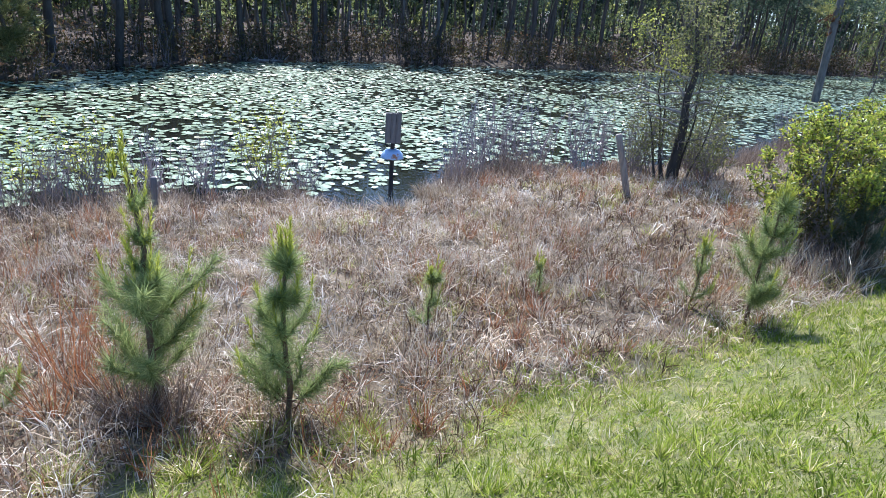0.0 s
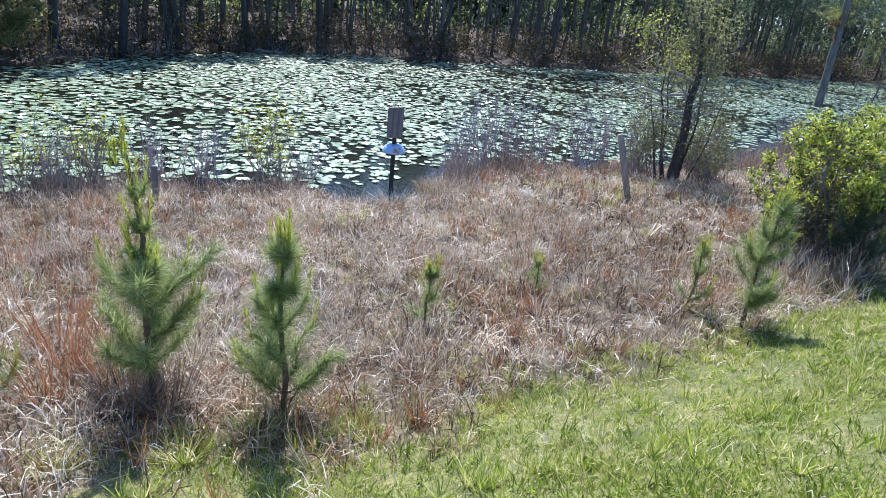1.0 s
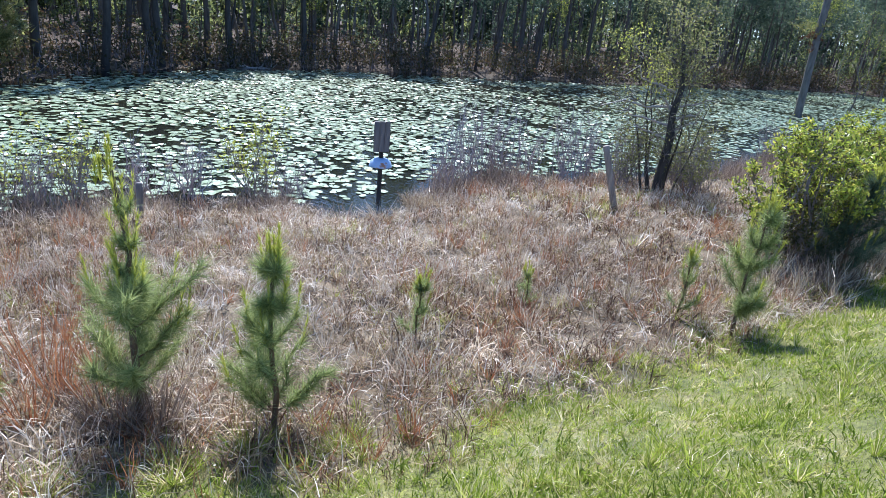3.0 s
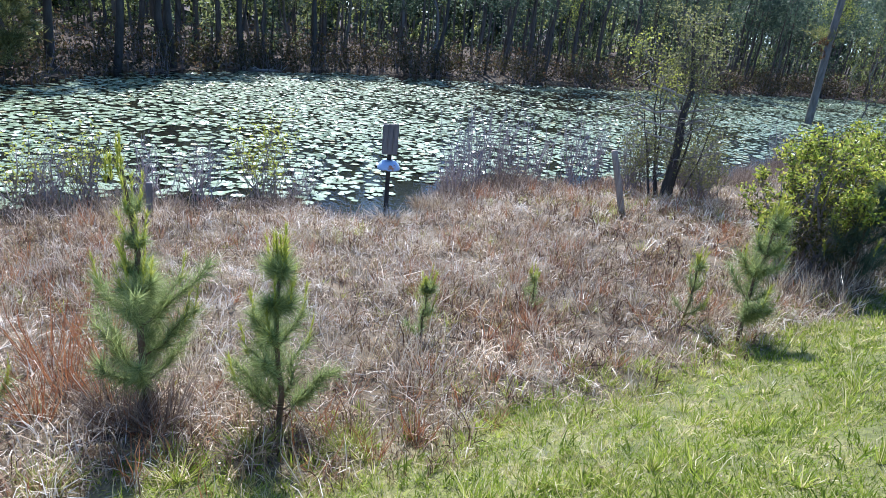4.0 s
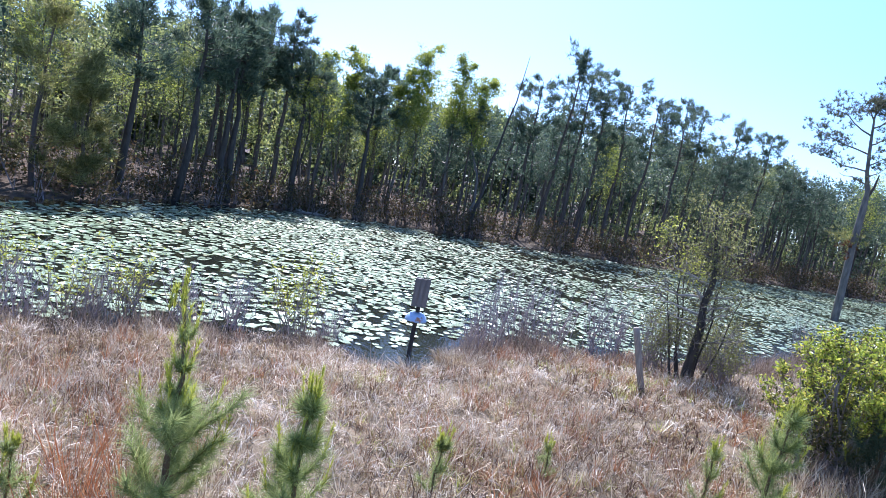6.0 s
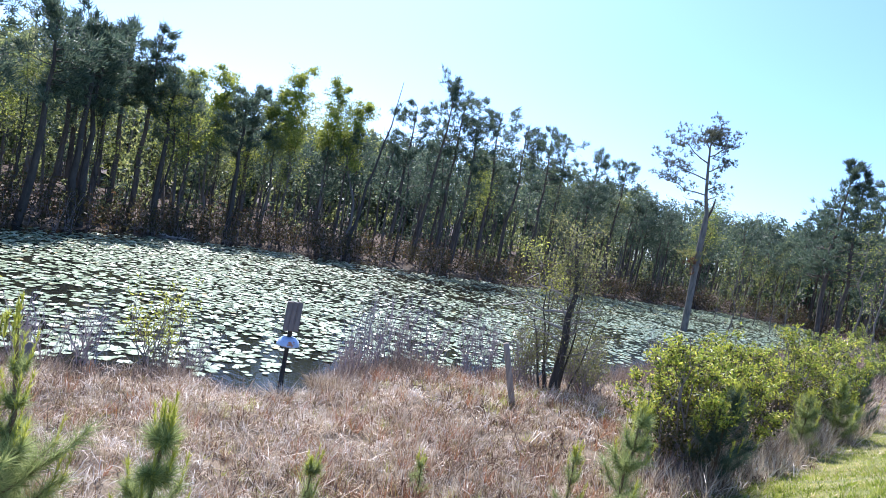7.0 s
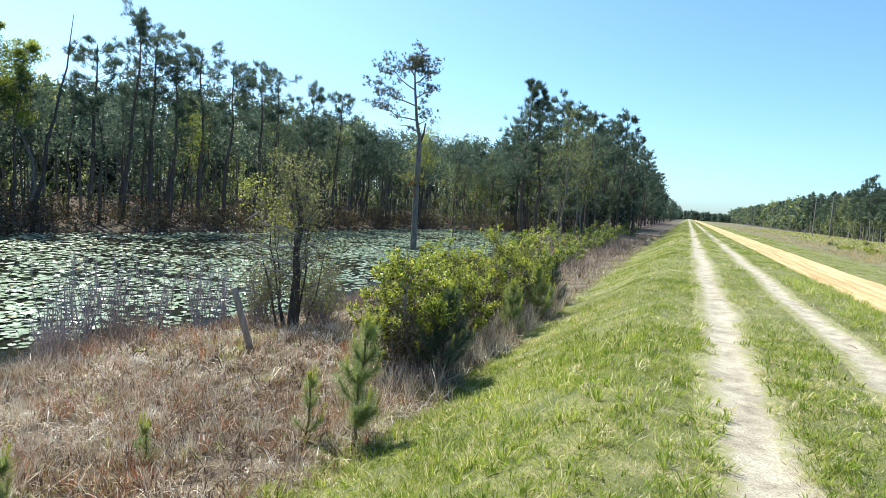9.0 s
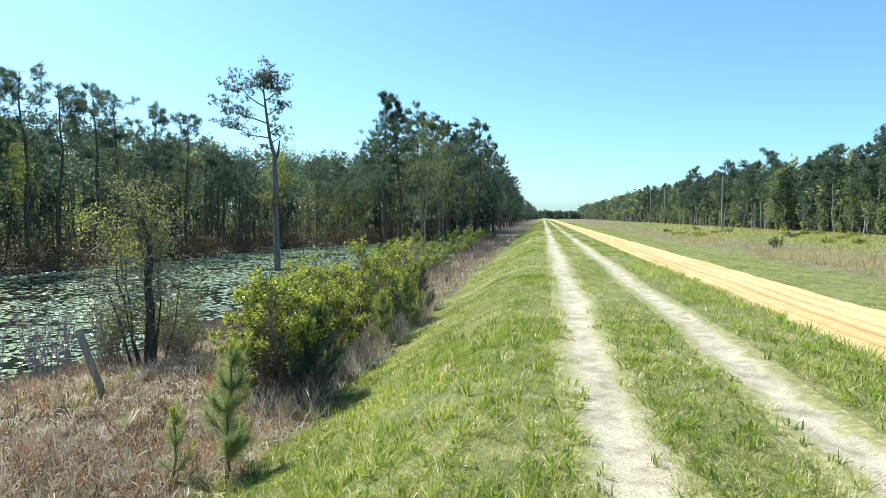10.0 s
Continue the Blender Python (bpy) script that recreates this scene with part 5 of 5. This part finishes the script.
clumps("turf_tufts", "short tufts of green and dry grass over the bank", M_turf, ((-4.4, 3.2, 0.3, 5.0, 42, 13, 0.0075, 0.05), (-4.2, 4.0, 5.0, 10.0, 24, 12, 0.011, 0.07)), 623, keep_green, (0.05, 0.14), (0.1, 0.8), (0.2, 1.4))
tufts("tall_grass", "taller bright green grass tufts on the bank", M_grass, 520, (-4.0, 0.2, -1.5, 9.5), 602, keep_green, (0.10, 0.22), 26, 0.006, 0.09)
tufts("verge_grass", "taller green grass along the bank's shoulder", M_grass, 700, (2.7, 5.3, 3.0, 22.0), 609, keep_green, (0.10, 0.24), 18, 0.009, 0.10)


def keep_straw(x, y, r):
    e = 0.35 * wobble(x, y, 2.0) + 0.15 * wobble(x, y, 5.0, 1)
    g = smooth(-0.75, 0.6, toe(y) - x - e) * (1 - smooth(-0.1, 0.3, in_pond(x, y) + 0.2 * wobble(x, y, 3.0)))
    return g * np.clip(0.62 + 0.5 * wobble(x, y, 2.2, 2.0), 0.12, 1)


grass("marsh_grass", "dry pinkish-tan marsh grass", M_straw, (
    (-11, -3.0, 14, 24, 220, 0.010, 1.0), (-12, -3.0, 24, 50, 80, 0.02, 1.0), (-16, -3.2, 50, 90, 18, 0.05, 1.2), (-13, -4.0, -12, -3.5, 110, 0.010, 1.0)),
    603, keep_straw, (0.14, 0.40), 0.36, 0.10, simple=True)


tufts("straw_tufts", "pale tufts of bent dry marsh grass", M_straw_pale, 900, (-11.5, -3.2, -3, 13), 610, keep_straw, (0.2, 0.42), 18, 0.006, 0.13)
tufts("brown_tufts", "rusty tufts of dry marsh grass", M_broom, 620, (-11.5, -3.2, -3, 13), 611, keep_straw, (0.2, 0.42), 18, 0.006, 0.15)
tufts("green_tufts", "green shoots among the dry marsh grass", M_grass, 2000, (-9.5, -3.2, -3, 12), 612, lambda x, y, r: keep_straw(x, y, r) * (0.12 + smooth(0.1, 0.6, wobble(x, y, 0.9, 21.0)) * smooth(0, 5, y)), (0.1, 0.25), 14, 0.005, 0.1)


def keep_mat(x, y, r):
    e = 0.35 * wobble(x, y, 2.0) + 0.15 * wobble(x, y, 5.0, 1)
    g = smooth(-0.75, 0.6, toe(y) - x - e) * (1 - smooth(-0.1, 0.3, in_pond(x, y) + 0.2 * wobble(x, y, 3.0)))
    return g * np.clip(0.8 + 0.3 * wobble(x, y, 2.2, 2.0), 0.5, 1)


grass("thatch", "short flat thatch between the marsh grass", M_marsh, ((-12.5, -3.0, -3.5, 5.0, 700, 0.010, 1.0), (-12.0, -3.0, 5.0, 14.5, 350, 0.014, 1.0)), 620, keep_mat, (0.02, 0.07), 2.2, 0.1, simple=True)
grass("foot_thatch", "short bleached thatch at the bank's foot", M_straw_pale, ((-6.5, -3.4, -2.0, 2.2, 900, 0.007, 1.0),), 622, lambda x, y, r: smooth(-2.6, -1.2, x - toe(y)) * (1 - smooth(-0.4, 0.4, x - toe(y))) * np.clip(0.5 + 0.6 * wobble(x, y, 1.6, 12.0), 0, 1), (0.015, 0.05), 2.0, 0.1, simple=True)
clumps("matted_straw", "matted dry pinkish-tan grass of the marsh", M_marsh, ((-12.5, -3.0, -3.5, 3.0, 66, 14, 0.0066, 0.11), (-12.5, -3.0, 3.0, 8.0, 54, 13, 0.0085, 0.12), (-11.5, -3.0, 8.0, 14.5, 28, 13, 0.014, 0.15)), 614, keep_mat, (0.12, 0.34), (0.1, 0.9), (0.3, 2.0))
grass("fine_stems", "thin upright reddish stems in the marsh", M_marsh, ((-12.5, -3.0, -3.5, 7.0, 160, 0.006, 1.0), (-11.5, -3.0, 7.0, 15.0, 110, 0.009, 1.0)), 615, keep_straw, (0.2, 0.46), 0.28, 0.1, simple=True)


def keep_matted(x, y, r):
    return keep_straw(x, y, r) * smooth(-0.3, 0.5, wobble(x, y, 1.9, 7.0))


grass("matted_grass", "bleached bent dry grass lying in the marsh", M_straw_pale, ((-12, -3.0, -3.5, 8.0, 260, 0.0065, 1.0), (-11, -3.0, 8.0, 16, 160, 0.011, 1.0)),
      604, keep_matted, (0.10, 0.24), 1.3, 0.2)


def keep_shore(x, y, r):
    d = in_pond(x, y)
    return smooth(-1.5, -0.5, d) * (1 - smooth(0.0, 0.4, d)) * (0.45 + 0.55 * wobble(x, y, 1.4, 9.0)) * (1 - np.exp(-((y - 6.2) / 1.1) ** 2))


grass("shore_grass", "dark brown tall grass along the near shore", M_reed, ((-14.5, -9, -4, 8, 800, 0.006, 1.0), (-12.5, -8, 8, 22, 800, 0.007, 1.0), (-15, -8, 22, 50, 90, 0.015, 1.0)),
      607, keep_shore, (0.35, 0.75), 0.35, 0.12)


def keep_toe(x, y, r):
    d = x - toe(y)
    return smooth(-1.2, -0.2, d) * (1 - smooth(0.4, 1.8, d)) * (0.55 + 0.45 * wobble(x, y, 1.8, 11.0))


grass("bank_foot_grass", "mixed dry blades at the bank's foot", M_straw_pale, ((-6, -1.5, -2, 9, 300, 0.004, 1.0), (-5, -1.5, 9, 22, 160, 0.008, 1.0)), 608, keep_toe, (0.04, 0.14), 0.7, 0.15)
grass("dry_blades", "dry blades mixed into the bank's grass", M_straw_pale, ((-4, 3.7, -1.5, 9, 200, 0.0055, 1.0), (-4, 5.2, 9, 20, 90, 0.011, 1.0)), 616, keep_green, (0.03, 0.08), 0.8, 0.15, simple=True)


def keep_field(x, y, r):
    return smooth(14.3, 16.0, x + 0.9 * wobble(x, y, 0.5)) * (0.55 + 0.45 * wobble(x, y, 0.25, 1.0))


grass("field_grass", "tall tawny grass in the field beyond the road", M_straw_field, ((13, 40, -30, 18, 6, 0.07, 1.1), (13, 34, 18, 60, 50, 0.025, 1.1), (13, 48, 60, 120, 12, 0.06, 1.0), (13, 48, 120, 320, 1.6, 0.2, 1.0)),
      605, keep_field, (0.16, 0.5), 0.35, 0.1, simple=True)
grass("field_weeds", "green weeds in the field beyond the road", M_grass, ((20, 48, 24, 120, 26, 0.06, 1.0), (20, 48, 120, 300, 3.0, 0.18, 1.2)), 617, lambda x, y, r: smooth(20, 26, x + 3 * wobble(x, y, 0.3)) * (0.6 + 0.4 * wobble(x, y, 0.25, 1.0)), (0.15, 0.45), 0.6, 0.1, simple=True)


def clump(name, x, y, h, rad, n, mat, seed, label, width=0.005):
    r = np.random.default_rng(seed)
    th, rr = r.uniform(0, 6.28, n), rad * np.sqrt(r.random(n))
    bx, by = x + np.cos(th) * rr * 0.4, y + np.sin(th) * rr * 0.4
    base = np.stack([bx, by, land(bx, by) - 0.01], 1)
    hh = h * r.uniform(0.5, 1.05, n)
    tip = base + np.stack([np.cos(th) * rr, np.sin(th) * rr, hh], 1) + r.normal(size=(n, 3)) * 0.05
    V, F = blades(base, tip, width, 0.06, r)
    return tagged(new(name, mesh_np(name, V, F, mat)), label, "grass", "grass clumps")


for k, (x, y, h, rad) in enumerate(((-5.8, 0.8, 0.85, 0.3), (-5.5, 0.45, 0.8, 0.28), (-6.0, 0.4, 0.8, 0.3), (-5.3, 0.7, 0.6, 0.3), (-5.2, 0.25, 0.5, 0.25))):
    clump("broomsedge", x, y, h, rad, 46, M_broom, 700 + k * 13, "rust-red broomsedge stalks in the marsh", 0.007)
clump("broomsedge", -4.75, 0.95, 0.52, 0.34, 260, M_reed, 702, "dark brown dead grass round the young pine")
clump("broomsedge", -4.9, 0.72, 0.55, 0.34, 260, M_reed, 703, "dark brown dead grass round the young pine")
clump("broomsedge", -4.1, 1.6, 0.25, 0.25, 130, M_reed, 705, "dark brown dead grass round the young pine")
for k, (x, y) in enumerate(((-4.05, 0.85), (-4.35, 0.2), (-3.75, 1.9), (-4.1, 1.35))):
    clump("grass_tuft", x, y, 0.22, 0.2, 160, M_grass, 710 + k, "green grass tuft at the bank's foot")
clump("reed_tuft", -9.9, 6.9, 0.35, 0.3, 420, M_straw, 720, "brown grass tussock beside the nest box post")
clump("reed_tuft", -9.75, 7.25, 0.26, 0.5, 420, M_straw_pale, 721, "bleached flattened grass tussock at the water's edge", 0.008)
clump("reed_tuft", -9.6, 6.0, 0.22, 0.45, 300, M_straw_pale, 722, "bleached flattened grass tussock at the water's edge", 0.008)

tufts("field_reeds", "grey and tan reed tufts beyond the road's verge", M_straw_field, 700, (14.5, 22, 18, 85), 613, keep_field, (0.4, 0.85), 20, 0.02, 0.28)
tufts("verge_straw", "brown dead stalks between the bank and the woods", M_reed, 520, (-9.5, -4.0, 20, 62), 621, lambda x, y, r: np.full(len(x), 0.8), (0.3, 0.8), 14, 0.02, 0.25)
tufts("thicket_grass", "pale dry grass at the foot of the thicket", M_straw_pale, 260, (-4.0, -3.05, 8.0, 19.5), 618, lambda x, y, r: np.full(len(x), 0.8), (0.25, 0.6), 14, 0.008, 0.16)
tufts("thicket_stalks", "brown dead grass at the foot of the thicket", M_reed, 220, (-4.2, -3.2, 8.0, 19.5), 619, lambda x, y, r: np.full(len(x), 0.8), (0.25, 0.65), 14, 0.008, 0.16)

def litter(name, label, mat, n, cx, cy, sx, sy, size, seed):
    r = np.random.default_rng(seed)
    x, y = cx + r.normal(size=n) * sx, cy + r.normal(size=n) * sy
    V, F = leaves(np.stack([x, y, land(x, y) + 0.035], 1), size * r.uniform(0.5, 1.3, n), r, 0.9)
    return tagged(new(name, mesh_np(name, V, F, mat)), label, "litter", kind="stuff")


litter("dead_leaves", "pale dead leaves lying in the grass", M_straw_pale, 40, -2.3, 3.3, 0.6, 0.5, 0.016, 730)
litter("fallen_leaves", "pale dead leaves lying on the bank", M_straw_pale, 110, -1.6, 4.2, 1.2, 2.0, 0.014, 731)
litter("straw_litter", "scattered dry straw in the thatch at the bank's foot", M_straw, 500, -4.4, 1.2, 0.5, 1.8, 0.018, 732)


def bare_patch(x, y, rad, seed):
    r = np.random.default_rng(seed)
    th = np.linspace(0, 6.283, 25)[:-1]
    ring = rad * (1 + 0.25 * r.normal(size=24).cumsum() * 0.3 / 2)
    px, py = x + np.cos(th) * ring, y + np.sin(th) * ring * 0.7
    V = np.concatenate([[[x, y, float(land(x, y)) + 0.03]], np.stack([x + (px - x) * 0.6, y + (py - y) * 0.6, land(px, py) + 0.025], 1), np.stack([px, py, land(px, py) - 0.01], 1)])
    k = np.arange(24)
    F = np.concatenate([np.stack([0 * k, 1 + k, 1 + (k + 1) % 24], 1), np.stack([1 + k, 25 + k, 25 + (k + 1) % 24], 1), np.stack([1 + k, 25 + (k + 1) % 24, 1 + (k + 1) % 24], 1)])
    return tagged(new("bare_patch", mesh_np("bare_patch", V, F, M_track, True)), "small bare sandy patch in the grass", "ground", kind="structure")


bare_patch(-0.86, 6.33, 0.1, 1)

# shrubs in the field
r = np.random.default_rng(750)
for k in range(34):
    x, y = r.uniform(20, 46), r.uniform(42, 140)
    bush(x, y, r.uniform(0.4, 0.95), r.uniform(0.6, 1.2), 760 + k, M_leaf_yellow if k % 3 else M_leaf_far, 40, 12, 0.09, "low green shrub in the dry field", "field_shrub", 6, M_leaf_yellow if k % 3 else M_leaf_far)


# ---- lily pads ----
def lily_pads():
    r = np.random.default_rng(800)
    n = 110000
    x, y = r.uniform(-36, -9, n), r.uniform(-15, 78, n)
    d = in_pond(x, y)
    patch = wobble(x, y, 0.55, 1.0) * 0.5 + wobble(x, y, 1.6, 4.0) * 0.5
    open_near = 1.0 * np.exp(-(((x + 10.3) / 1.6) ** 2 + ((y - 6.2) / 2.2) ** 2)) + 0.5 * smooth(1.6, 0.3, d)
    chance = 0.82 - 0.34 * smooth(9, 24, y) + 0.5 * patch - 0.8 * open_near
    chance = chance * smooth(0.1, 0.9, d) * (1 - 0.75 * smooth(3.0, 0.2, x - far_shore(y)))
    ok = (r.random(n) < chance) & (d > 0.1)
    x, y = x[ok], y[ok]
    n = len(x)
    rad = r.uniform(0.065, 0.14, n)
    th0 = r.uniform(0, 6.28, n)
    k = 6
    ang = th0[:, None] + np.linspace(0.22, 6.06, k)[None]
    rr = rad[:, None] * r.uniform(0.9, 1.06, (n, k))
    tx, ty = r.normal(size=n) * 0.05, r.normal(size=n) * 0.05
    X, Y = np.cos(ang) * rr, np.sin(ang) * rr
    lift = WATER + 0.006 + r.uniform(0, 0.012, n)
    curl = np.maximum(0, r.normal(size=(n, 1)) * 0.12 - 0.05) * (X ** 2 + Y ** 2) / rad[:, None]
    Z = np.maximum(lift[:, None] + X * tx[:, None] + Y * ty[:, None] + curl * 2, WATER + 0.003)
    rim = np.stack([X + x[:, None], Y + y[:, None], Z], -1)
    mid = np.stack([x + np.cos(th0) * rad * 0.12, y + np.sin(th0) * rad * 0.12, lift], -1)[:, None]
    V = np.concatenate([mid, rim], 1)
    f = np.stack([np.zeros(k - 1, int), np.arange(1, k), np.arange(2, k + 1)], 1)
    bed = tagged(new("water_lily_bed"), "bed of pale green lily pads covering the pond", "water lilies", kind="stuff")
    near = np.argsort(np.hypot(x + 0.4, y))[:280]
    rest = np.ones(n, bool)
    rest[near] = False
    W = V[rest]
    me = mesh_np("pads", W.reshape(-1, 3), (f[None] + np.arange(len(W))[:, None, None] * (k + 1)).reshape(-1, 3), M_pad)
    tagged(part("pads", me, bed), kind="stuff")
    for i in near:
        c = np.array([x[i], y[i], WATER])
        ob = part("lily_pad", mesh_np("lily_pad", V[i] - c, f, M_pad), bed)
        ob.location = c


lily_pads()


# ---- nest box, posts, log, poles ----
def box_mesh(name, size, material, bevel=0.006, taper=None, chip=0.0, seed=0):
    bm = bmesh.new()
    bmesh.ops.create_cube(bm, size=1)
    bmesh.ops.scale(bm, vec=size, verts=bm.verts)
    bmesh.ops.bevel(bm, geom=bm.edges[:], offset=bevel, segments=2, affect="EDGES")
    r = np.random.default_rng(seed)
    for v in bm.verts:
        v.co += Vector(r.normal(size=3) * chip)
    me = bpy.data.meshes.new(name)
    bm.to_mesh(me)
    bm.free()
    me.materials.append(material)
    return me


def nest_box(x, y):
    root = new("nest_box")
    root.matrix_basis = pose(x, y, WATER, 0, 0, 58)
    s = Soup()
    tube(s, [[0, 0, -0.6], [0, 0, 0.5], [0.005, 0, 1.1], [0.005, 0, 1.45]], [0.045, 0.045, 0.043, 0.042], 10)
    part("post", s.mesh("post", M_dark_bark, True), root)
    for k, dx in enumerate((-0.098, 0.0, 0.098)):
        ob = part("front_board", box_mesh("front_board", (0.094, 0.02, 0.56), M_old_wood, 0.004, chip=0.0012, seed=k), root)
        ob.location = (dx, -0.115, 1.265 + 0.008 * (k - 1))
    for dx in (-0.137, 0.137):
        side = part("side_board", box_mesh("side_board", (0.02, 0.2, 0.49), M_old_wood, 0.004, chip=0.001, seed=5), root)
        side.location = (dx, -0.005, 1.235)
    part("back_board", box_mesh("back_board", (0.27, 0.02, 0.54), M_old_wood, 0.004, chip=0.001, seed=6), root).location = (0, 0.105, 1.25)
    part("floor_board", box_mesh("floor_board", (0.25, 0.2, 0.02), M_old_wood, 0.004), root).location = (0, -0.005, 1.0)
    roof = part("roof", box_mesh("roof", (0.29, 0.22, 0.022), M_old_wood, 0.005, chip=0.0015, seed=7), root)
    roof.matrix_basis = pose(0, 0.01, 1.51, -4, 0, 1)
    part("latch", box_mesh("latch", (0.05, 0.012, 0.03), M_dark_bark, 0.003), side, "small dark latch").location = (0.023, -0.025, -0.085)
    c = Soup()
    tube(c, [[0, 0, 0.86], [0, 0, 0.84], [0, 0, 0.785], [0, 0, 0.71], [0, 0, 0.69]], [0.05, 0.13, 0.195, 0.215, 0.22], 28)
    cone = part("predator_guard", c.mesh("predator_guard", M_metal, True), root, "pale blue-grey metal cone rusted at its rim")
    md = cone.modifiers.new("thick", "SOLIDIFY")
    md.thickness = 0.004
    tagged(root, "weathered wooden nest box on a post in shallow water", "nest box")


nest_box(-10.55, 6.5)


def round_post(name, x, y, h, rad, lean, mat, label, seed):
    r = np.random.default_rng(seed)
    s = Soup()
    d = np.array([lean[0], lean[1], math.sqrt(max(0.1, 1 - lean[0] ** 2 - lean[1] ** 2))])
    pts = [d * t for t in (-0.3, 0.2 * h, 0.5 * h, 0.8 * h, h - 0.02, h, h + 0.001)]
    tube(s, pts, [rad, rad, rad * 0.98, rad * 0.97, rad * 0.96, rad * 0.8, 0.002], 12)
    ob = new(name, s.mesh(name, mat, True))
    ob.matrix_basis = spot(x, y)
    return tagged(ob, label, "post")


round_post("wooden_post", -7.76, 10.1, 1.22, 0.065, (-0.26, -0.14), M_post_wood, "leaning grey wooden fence post in the marsh", 1)
round_post("wooden_post", -10.8, 2.3, 0.6, 0.05, (0.03, 0.02), M_old_wood, "short grey post stub near the shore", 2)


def fallen_log():
    r = np.random.default_rng(820)
    x, y = on_ray(69.5, 36.8)
    root = new("fallen_log")
    t, b = Soup(), Soup()
    pts = path_up(r, (-1.0, -1.5, 0.25), (0.6, 1.6, 0.05), 8, 0.05)
    tube(t, pts, 0.11 * (1 - 0.6 * np.linspace(0, 1, 8)), 8)
    part("trunk", t.mesh("trunk", M_pale_wood, True), root)
    for k in range(10):
        p = pts[r.integers(1, 8)]
        b = Soup()
        limb(b, r, p, (r.normal(), r.normal(), abs(r.normal()) * 0.7 + 0.1), r.uniform(0.4, 1.1), 0.03, 4, 4)
        part("limb", b.mesh("limb", M_pale_wood, True), root)
    root.matrix_basis = pose(x, y, WATER, 0, 0, 0)
    tagged(root, "bleached fallen tree lying in the shallows", "log")


fallen_log()


def utility_pole(x, y, h):
    root = new("utility_pole")
    s = Soup()
    tube(s, [[0, 0, -0.5], [0, 0, h * 0.5], [0, 0, h]], [0.15, 0.13, 0.10], 10)
    part("pole", s.mesh("pole", M_pole_wood, True), root)
    root.matrix_basis = spot(x, y)
    return tagged(root, "pale bare utility pole in the field", "pole", "utility poles")


p0 = utility_pole(32.8, 203, 11.0)
for x, y in ((32.8, 124), (32.8, 30), (36.2, 199), (32.8, 300), (32.8, 420), (36.5, 420), (32.8, 560), (36.5, 560)):
    place(p0, x, y, 0, 1.0)


def wire(name, pts, label):
    s = Soup()
    tube(s, pts, [0.018] * len(pts), 4)
    return tagged(new(name, s.mesh(name, M_dark_bark)), label, "wire", "power wires")


for x, z in ((32.9, 10.8), (32.9, 9.4)):
    ys = [30, 124, 203, 300, 420, 560]
    pts = []
    for y0, y1 in zip(ys[:-1], ys[1:]):
        for t in np.linspace(0, 1, 7)[:-1]:
            pts.append((x, y0 + (y1 - y0) * t, float(land(36.5, 203)) + z - 1.6 * 4 * t * (1 - t) * 0.8))
    pts.append((x, 560, float(land(36.5, 203)) + z))
    wire("power_wire", pts, "thin sagging power wire over the field")
